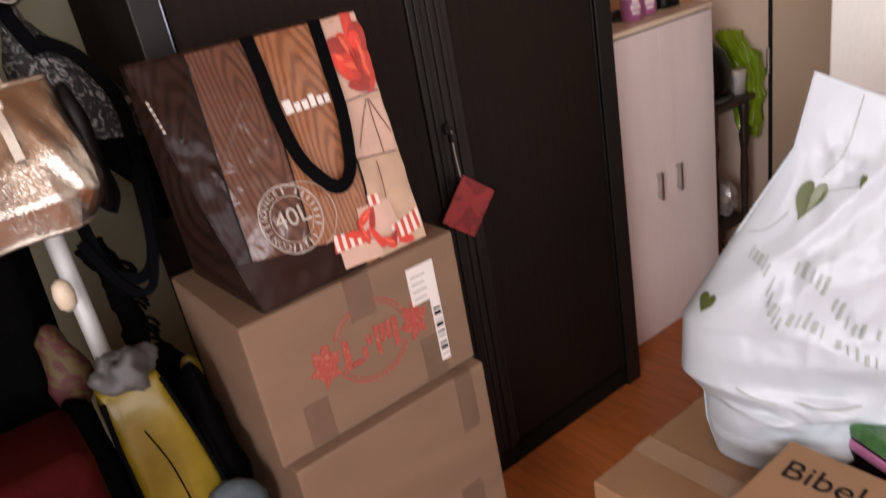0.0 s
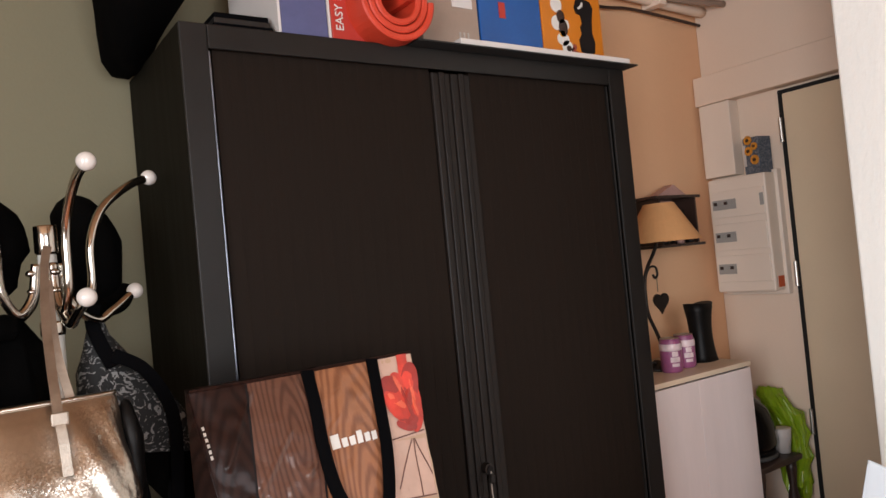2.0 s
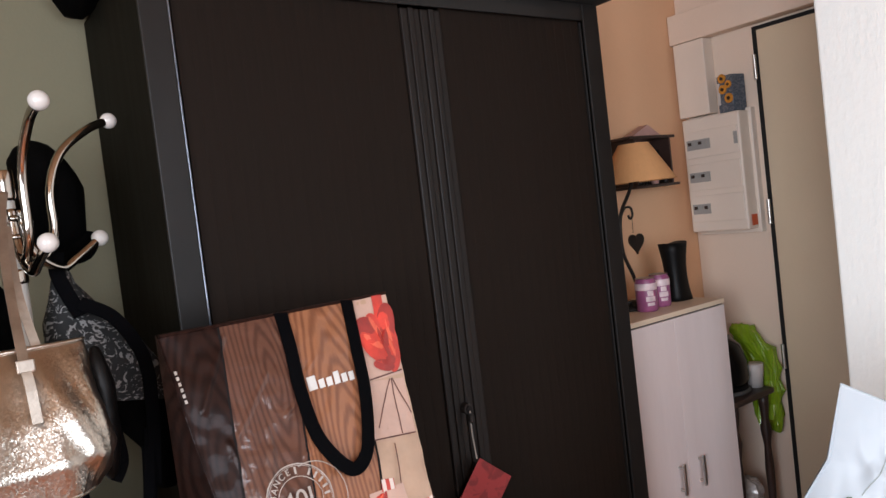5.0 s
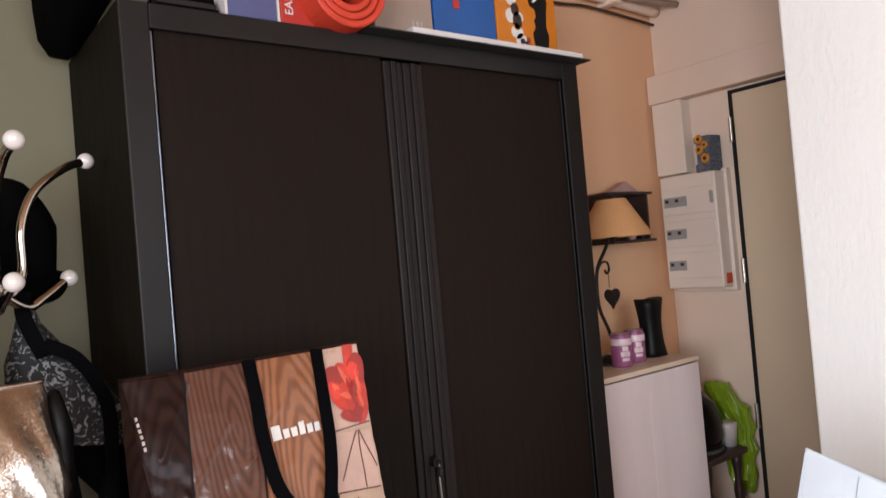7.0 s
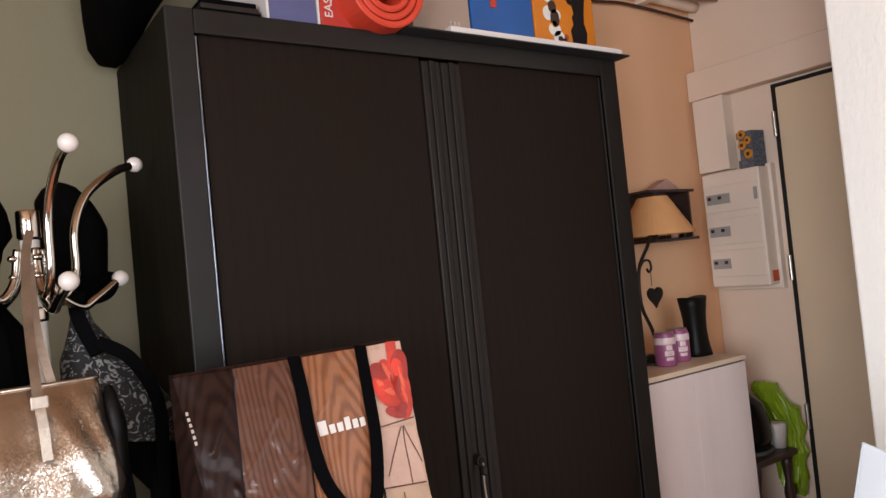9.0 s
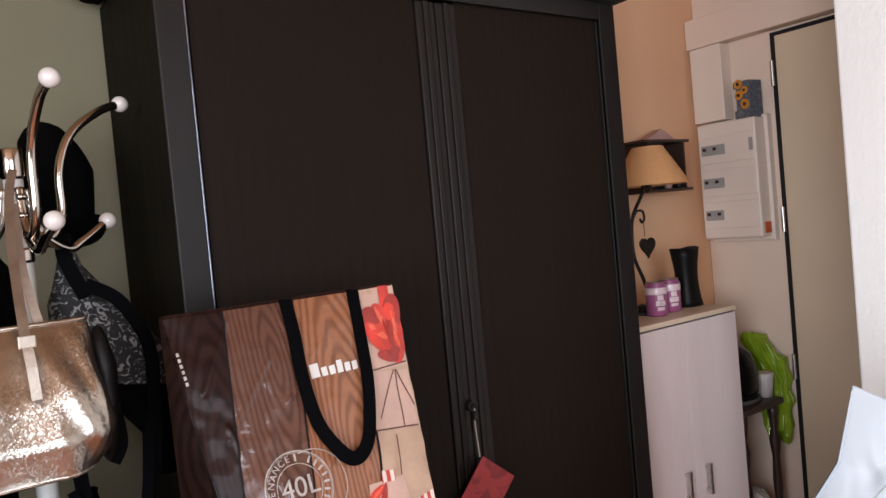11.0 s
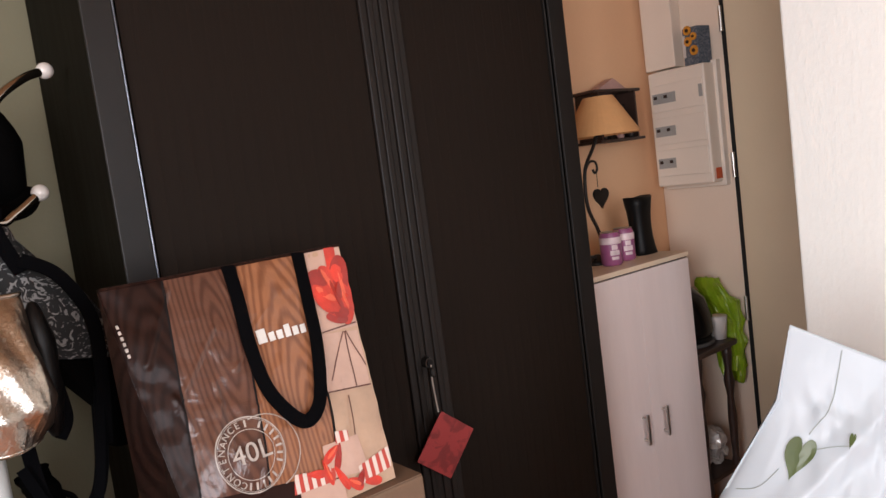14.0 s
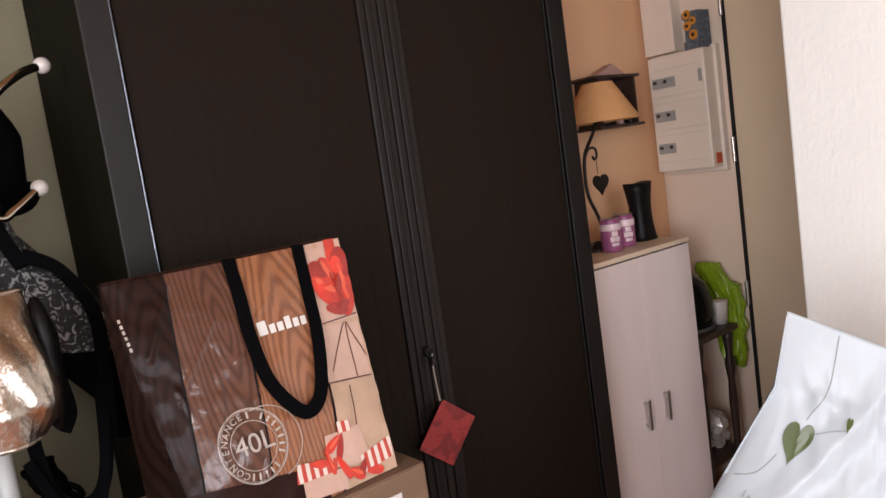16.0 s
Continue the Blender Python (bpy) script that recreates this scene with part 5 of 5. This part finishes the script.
fuse = thing("fuse_box", "ivory plastic fuse box with three rows of breakers", "fuse box")
FX = 2.092
part("casing", box(FX, XD - 0.002, 0.153, 0.392, 1.282, 1.718, 0.006), BOXPLASTIC, fuse)
part("back_plate", box(2.155, XD - 0.001, 0.141, 0.402, 1.266, 1.728, 0.003), BOXPLASTIC, fuse)
for i, z in enumerate((1.617, 1.492, 1.37)):
    part("cover", box(FX - 0.004, FX - 0.0005, 0.161, 0.384, z - 0.05, z + 0.052, 0.003), BOXPLASTIC, fuse)
    w = part("breaker_window", box(FX - 0.0055, FX - 0.0042, 0.276 + 0.012 * i, 0.376, z - 0.018, z + 0.02), GREYPLASTIC, fuse, "grey breaker window")
    for k in range(4 - (i == 2)):
        y = 0.362 - 0.022 * k
        part("breaker", box(FX - 0.009, FX - 0.0057, y - 0.007, y + 0.007, z + 0.0, z + 0.012, 0.001), GREYPLASTIC if k % 2 else DARKWOOD, w)
part("latch", box(FX - 0.0055, FX - 0.0042, 0.163, 0.178, 1.60, 1.645), GREYPLASTIC, fuse)
part("red_sticker", box(2.108, 2.145, 0.1485, 0.1497, 1.295, 1.335), mat("orange_red_sticker", (0.6, 0.1, 0.03), 0.5), fuse, "orange-red sticker")

tin = thing("flower_box", "blue-grey box with orange sunflowers on the fuse box", "box")
TM = pose(2.137, 0.198, 1.7185, 0, 0, -8)
part("body", box(-0.035, 0.035, -0.034, 0.034, 0.0, 0.135, 0.003, m=TM), BLUETIN, tin)
part("label_strip", box(-0.0365, -0.0352, 0.022, 0.034, 0.03, 0.11, m=TM), LABEL, tin, "white strip")
for cy, cz, r in ((0.008, 0.125, 0.017), (-0.018, 0.10, 0.014), (0.008, 0.085, 0.017), (-0.016, 0.05, 0.018)):
    fl = part("flower", cyl(TM @ Vector((-0.0352, cy, cz)), TM @ Vector((-0.039, cy, cz)), r, seg=14), SUNFLOWER, tin, "orange sunflower")
    part("flower_eye", cyl(TM @ Vector((-0.0391, cy, cz)), TM @ Vector((-0.042, cy, cz)), r * 0.38, seg=12), DARKWOOD, fl)

# ---- small table beside the cabinet ----
stool = thing("side_table", "small dark turned-leg side table by the entrance door", "table")
part("top", box(1.81, 2.06, 0.10, 0.40, 0.69, 0.712, 0.006), DARKWOOD, stool)
part("shelf", box(1.83, 2.05, 0.12, 0.38, 0.22, 0.238, 0.004), DARKWOOD, stool)
for lx in (1.84, 2.03):
    for ly in (0.13, 0.37):
        part("leg", lathe([(0.012, 0.0), (0.015, 0.05), (0.012, 0.12), (0.018, 0.2), (0.018, 0.24), (0.012, 0.27), (0.016, 0.42), (0.012, 0.5), (0.02, 0.56), (0.012, 0.6), (0.018, 0.66), (0.018, 0.689)], (lx, ly, 0), 16), DARKWOOD, stool, smooth=True)
helmet = thing("helmet", "glossy black helmet lying on the side table", "helmet")
part("shell", lathe([(0.105, 0.0), (0.112, 0.04), (0.108, 0.10), (0.088, 0.155), (0.05, 0.19), (0.012, 0.20)], (1.925, 0.235, 0.7275), 32), HELMET, helmet, smooth=True)
part("rim", lathe([(0.106, 0.0), (0.111, 0.004), (0.111, 0.012), (0.104, 0.0145)], (1.925, 0.235, 0.7125), 32), GREYCLOTH, helmet, "grey rim", smooth=True)
# simple cup shape added in place of a crumpled white plastic bag
pot = thing("white_bag_stand_in", "cup shape standing in for a crumpled white plastic bag on the side table", "cup")
part("cup", lathe([(0.024, 0.0), (0.03, 0.06), (0.032, 0.085), (0.03, 0.086)], (2.035, 0.155, 0.7125), 22), LABEL, pot, smooth=True)
gbag = thing("green_plastic_bag", "lime green plastic bag hanging behind the side table", "bag")
rings = []
for z, cx, cy, rx, ry in ((0.53, 2.125, 0.165, 0.030, 0.035), (0.58, 2.125, 0.17, 0.045, 0.05), (0.68, 2.13, 0.165, 0.045, 0.055), (0.76, 2.13, 0.165, 0.04, 0.05), (0.83, 2.125, 0.20, 0.045, 0.065), (0.89, 2.12, 0.235, 0.04, 0.055), (0.92, 2.12, 0.245, 0.02, 0.03)):
    rings.append([Vector((cx + rx * math.cos(a), cy + ry * math.sin(a), z)) for a in [2 * math.pi * k / 28 for k in range(28)]])
gb = rings_mesh(rings)
bmesh.ops.subdivide_edges(gb, edges=gb.edges[:], cuts=1, use_grid_fill=True)
part("film", crumple(gb, 0.022, 26, 2.0), GREENBAG, gbag, smooth=False)
film_ = thing("clear_plastic_bag", "crumpled clear plastic bag on the lower shelf", "bag")
part("film", crumple(ball((1.99, 0.21, 0.30), 0.075, 30, (1.0, 0.9, 0.85)), 0.03, 16, 2.0), FILM, film_, smooth=False)
for k, (sx_, sy_, rz) in enumerate(((1.88, 0.16, 10), (1.97, 0.03, -20), (1.88, 0.03, 5))):
    s_ = thing("shoe", "black leather shoe on the floor by the side table", "shoe", "shoes by the door")
    M = pose(sx_, sy_, 0.0, 0, 0, rz)
    u = bmesh.new()
    rg = []
    for yy, w_, h_ in ((-0.13, 0.02, 0.03), (-0.11, 0.036, 0.05), (-0.04, 0.042, 0.065), (0.03, 0.036, 0.10), (0.10, 0.036, 0.105), (0.13, 0.02, 0.09)):
        rg.append([M @ Vector((w_ * math.cos(a), yy, 0.018 + h_ * 0.5 * (1 + math.sin(a)))) for a in [2 * math.pi * q / 16 for q in range(16)]])
    part("upper", rings_mesh(rg), SHOEBLACK, s_, smooth=True)
    part("sole", box(-0.04, 0.04, -0.135, 0.135, 0.0, 0.017, 0.006, m=M), DARKGAP, s_)

# ---- boxes and white sack in the foreground ----
rbox = thing("cardboard_box", "tan cardboard box on the floor under a white sack", "box", "foreground boxes")
part("body", box(0.387, 0.98, -1.07, -0.565, 0.0, 0.45, 0.004), CARTON2, rbox)
part("tape", box(0.505, 0.555, -1.07, -0.567, 0.4502, 0.4512), CLEARTAPE, rbox, "shiny strip of clear tape")
part("tape", box(0.505, 0.555, -0.5648, -0.5638, 0.33, 0.45), CLEARTAPE, rbox, "shiny strip of clear tape")
nbox = thing("small_carton", "small open cardboard tray with a handwritten word", "box", "foreground boxes")
part("body", box(0.40, 0.594, -1.06, -0.836, 0.452, 0.548, 0.003), CARTON2, nbox)
part("flap", box(0.398, 0.598, -1.064, -0.832, 0.548, 0.5505, 0.001), CARTON2, nbox, "flat cardboard flap")
text_part("handwriting", "Bibel", 0.062, pose(0.535, -0.915, 0.551, 0, 0, -86) @ Matrix.Shear("XZ", 4, (0, 0)) @ pose(0, 0, 0), INK, nbox, 0.0004)
packet = thing("printed_packet", "dark packet with green leaves and pink print", "packet")
PKM = pose(0.680, -0.935, 0.452, 0, 0, -20)
part("wrapper", box(-0.03, 0.03, -0.06, 0.06, 0.0, 0.135, 0.008, m=PKM), HELMET, packet)
part("leaf_print", box(-0.0315, 0.0315, -0.0615, 0.0615, 0.098, 0.137, 0.008, m=PKM), GREENPRINT, packet, "green leaf print")
part("pink_print", box(-0.0312, 0.0312, -0.045, 0.0612, 0.075, 0.0975, 0.003, m=PKM), PINKPRINT, packet, "pink print")

sack = thing("white_carrier_bag", "white plastic carrier bag with green leaf print on a box", "bag")
SE, SN, S0 = Vector((0.6, -0.8, 0)), Vector((0.8, 0.6, 0)), Vector((0.62, -0.70, 0))
LEFT = ((-0.022, 0.452), (-0.039, 0.523), (-0.042, 0.587), (-0.078, 0.637), (-0.071, 0.745), (0.010, 0.884), (0.103, 1.035), (0.130, 1.148))
RIGHT = ((0.30, 0.452), (0.34, 0.52), (0.36, 0.58), (0.37, 0.64), (0.37, 0.74), (0.36, 0.86), (0.36, 0.97), (0.36, 1.03))
DEPTH = (0.07, 0.085, 0.09, 0.095, 0.09, 0.065, 0.025, 0.003)


SACK_CREASES = (((0.0, 0.60), (0.75, 0.72), 0.016, 0.09), ((0.02, 0.50), (0.80, 0.52), 0.014, 0.08), ((0.05, 0.62), (0.55, 0.92), 0.012, 0.07), ((0.0, 0.44), (0.70, 0.30), 0.014, 0.10), ((0.30, 0.60), (0.95, 0.45), 0.012, 0.09),
                ((0.10, 0.20), (0.60, 0.38), 0.012, 0.08), ((0.22, 0.86), (0.60, 0.80), 0.007, 0.04), ((0.35, 0.70), (0.90, 0.90), 0.010, 0.07), ((0.05, 0.10), (0.75, 0.12), 0.012, 0.07), ((0.45, 0.40), (0.95, 0.22), 0.010, 0.06),
                ((0.55, 0.62), (0.98, 0.70), 0.010, 0.05), ((0.12, 0.30), (0.40, 0.24), 0.008, 0.05))


def lerp_rows(rows, t):
    x = t * (len(rows) - 1)
    i = min(int(x), len(rows) - 2)
    k = x - i
    k = k * k * (3 - 2 * k) * 0.4 + k * 0.6
    return [a * (1 - k) + b * k for a, b in zip(rows[i], rows[i + 1])]


def sack_front(u, v, h=0.0):
    (ls, lz), (rs, rz_), (d,) = lerp_rows(LEFT, v), lerp_rows(RIGHT, v), lerp_rows([(q,) for q in DEPTH], v)
    s, z = ls + (rs - ls) * u, lz + (rz_ - lz) * u
    prof = d * (max(0.0, math.sin(math.pi * min(1, max(0, u)))) ** 0.55)
    mid = math.sin(math.pi * min(1, max(0, u)))
    fold = 0.010 * noise.noise(Vector((u * 3 + v * 2, v * 3 - u * 2, 1.5))) + 0.003 * (1 - abs(noise.noise(Vector((u * 9 + v * 13, v * 5 - u * 9, 3.0)))) * 2.0) * mid
    for (a, b_), (c, e), high, wide in SACK_CREASES:
        du, dv = c - a, e - b_
        k = min(1.0, max(0.0, ((u - a) * du + (v - b_) * dv) / (du * du + dv * dv)))
        dist = math.hypot(u - a - du * k, (v - b_ - dv * k) * 1.4) / wide
        fold += high * max(0.0, 1 - dist) * (0.35 + 0.65 * mid)
    return S0 + SE * s + SN * (0.0 - prof - fold * min(1, (1 - v) * 5 + 0.25) - h) + Vector((0, 0, z))


def sack_back(u, v):
    p = sack_front(u, v)
    d = lerp_rows([(q,) for q in DEPTH], v)[0]
    k = (p - S0).dot(SN)
    return p - SN * (2 * k) + SN * 0.002


bm = bmesh.new()
NU, NV = 100, 110
gf = [[bm.verts.new(sack_front(i / NU, j / NV)) for i in range(NU + 1)] for j in range(NV + 1)]
gb_ = [[bm.verts.new(sack_back(i / NU, j / NV)) for i in range(NU + 1)] for j in range(NV + 1)]
for j in range(NV):
    for i in range(NU):
        bm.faces.new((gf[j][i], gf[j][i + 1], gf[j + 1][i + 1], gf[j + 1][i]))
        bm.faces.new((gb_[j][i], gb_[j + 1][i], gb_[j + 1][i + 1], gb_[j][i + 1]))
    for i in (0, NU):
        bm.faces.new((gf[j][i], gf[j + 1][i], gb_[j + 1][i], gb_[j][i]))
for j in (0, NV):
    for i in range(NU):
        bm.faces.new((gf[j][i], gb_[j][i], gb_[j][i + 1], gf[j][i + 1]))
part("film", bm, SACK, sack, smooth=True)


def sack_print(name, outline, material, label=""):
    bm = bmesh.new()
    n = len(outline)
    c = bm.verts.new(sack_front(sum(p[0] for p in outline) / n, sum(p[1] for p in outline) / n, 0.003))
    cu, cv = sum(p[0] for p in outline) / n, sum(p[1] for p in outline) / n
    rings_ = [[bm.verts.new(sack_front(cu + (u - cu) * k, cv + (v - cv) * k, 0.003)) for u, v in outline] for k in (0.35, 0.7, 1.0)]
    for i in range(n):
        bm.faces.new((c, rings_[0][i], rings_[0][(i + 1) % n]))
        for a, b_ in zip(rings_, rings_[1:]):
            bm.faces.new((a[i], b_[i], b_[(i + 1) % n], a[(i + 1) % n]))
    return part(name, bm, material, sack, label)


def sack_line(pts, w, material=GREYPRINT):
    line = smooth_points([(u, v, 0) for u, v in pts], 6)
    return part("stem_print", tube([sack_front(p.x, p.y, 0.001) for p in line], w, 5, 2), material, sack)


HEART = heart_outline(0.10, 0.0, 0.0)
sack_print("heart_print", [(0.195 + x * 1.25, 0.795 + y * 0.55) for x, y in HEART], LEAF, "olive heart leaf print")
sack_print("leaf_print", [(0.032 + x * 0.5, 0.62 + y * 0.35) for x, y in HEART], LEAF, "olive leaf print")
sack_print("leaf_print", [(0.37 + x * 0.25, 0.83 + y * 0.25) for x, y in HEART], LEAF, "olive leaf print")
sack_line([(0.205, 0.82), (0.26, 0.885), (0.28, 0.94), (0.29, 0.985)], 0.0007)
sack_line([(0.145, 0.775), (0.10, 0.75), (0.03, 0.74)], 0.0007)
sack_line([(0.22, 0.80), (0.29, 0.81), (0.37, 0.82)], 0.0007)
sack_line([(0.19, 0.44), (0.25, 0.40), (0.32, 0.385)], 0.0018)
sack_line([(0.38, 0.40), (0.48, 0.385), (0.6, 0.39)], 0.0018)
# unreadable lettering as short bars along two curved lines
for row, (u0, v0, du, dv, n) in enumerate(((0.09, 0.705, 0.0205, -0.0085, 12), (0.28, 0.69, 0.030, -0.0085, 13), (0.33, 0.615, 0.030, -0.0075, 12))):
    for k in range(n):
        if k % 6 == 5:
            continue
        u, v = u0 + du * k, v0 + dv * k + 0.012 * math.sin(k * 0.5)
        w_ = 0.005 + 0.005 * ((k * 7 + row) % 3)
        hi = 0.010 + 0.007 * ((k * 5 + row) % 3 == 0)
        sack_print("print_bar", [(u - w_ / 2, v - 0.010), (u + w_ / 2, v - 0.011), (u + w_ / 2 + 0.002, v + hi), (u - w_ / 2 + 0.002, v + hi + 0.001)], GREYPRINT)

# ---- floor planks ----
fp = bpy.data.objects["floor"]
PW, PL = 0.13, 1.2
proto = None
row = 0
x = XL
while x < XD - 0.01:
    y = YF - (row * 0.47) % PL
    while y < YB:
        y0, y1 = max(y, YF), min(y + PL, YB - 0.002)
        w_ = min(PW, XD - x)
        if y1 - y0 > 0.02:
            full = abs(y1 - y0 - PL) < 1e-4 and abs(w_ - PW) < 1e-4
            if full and proto:
                pl = new("plank", proto.data)
                pl.parent = fp
            else:
                pl = part("plank", box(0.0006, w_ - 0.0006, 0.0006, y1 - y0 - 0.0006, -0.0115, 0.0, 0.001, seg=1), PLANK, fp)
                if full:
                    proto = pl
            pl.location = (x, y0, 0)
        y += PL
    x += PW
    row += 1
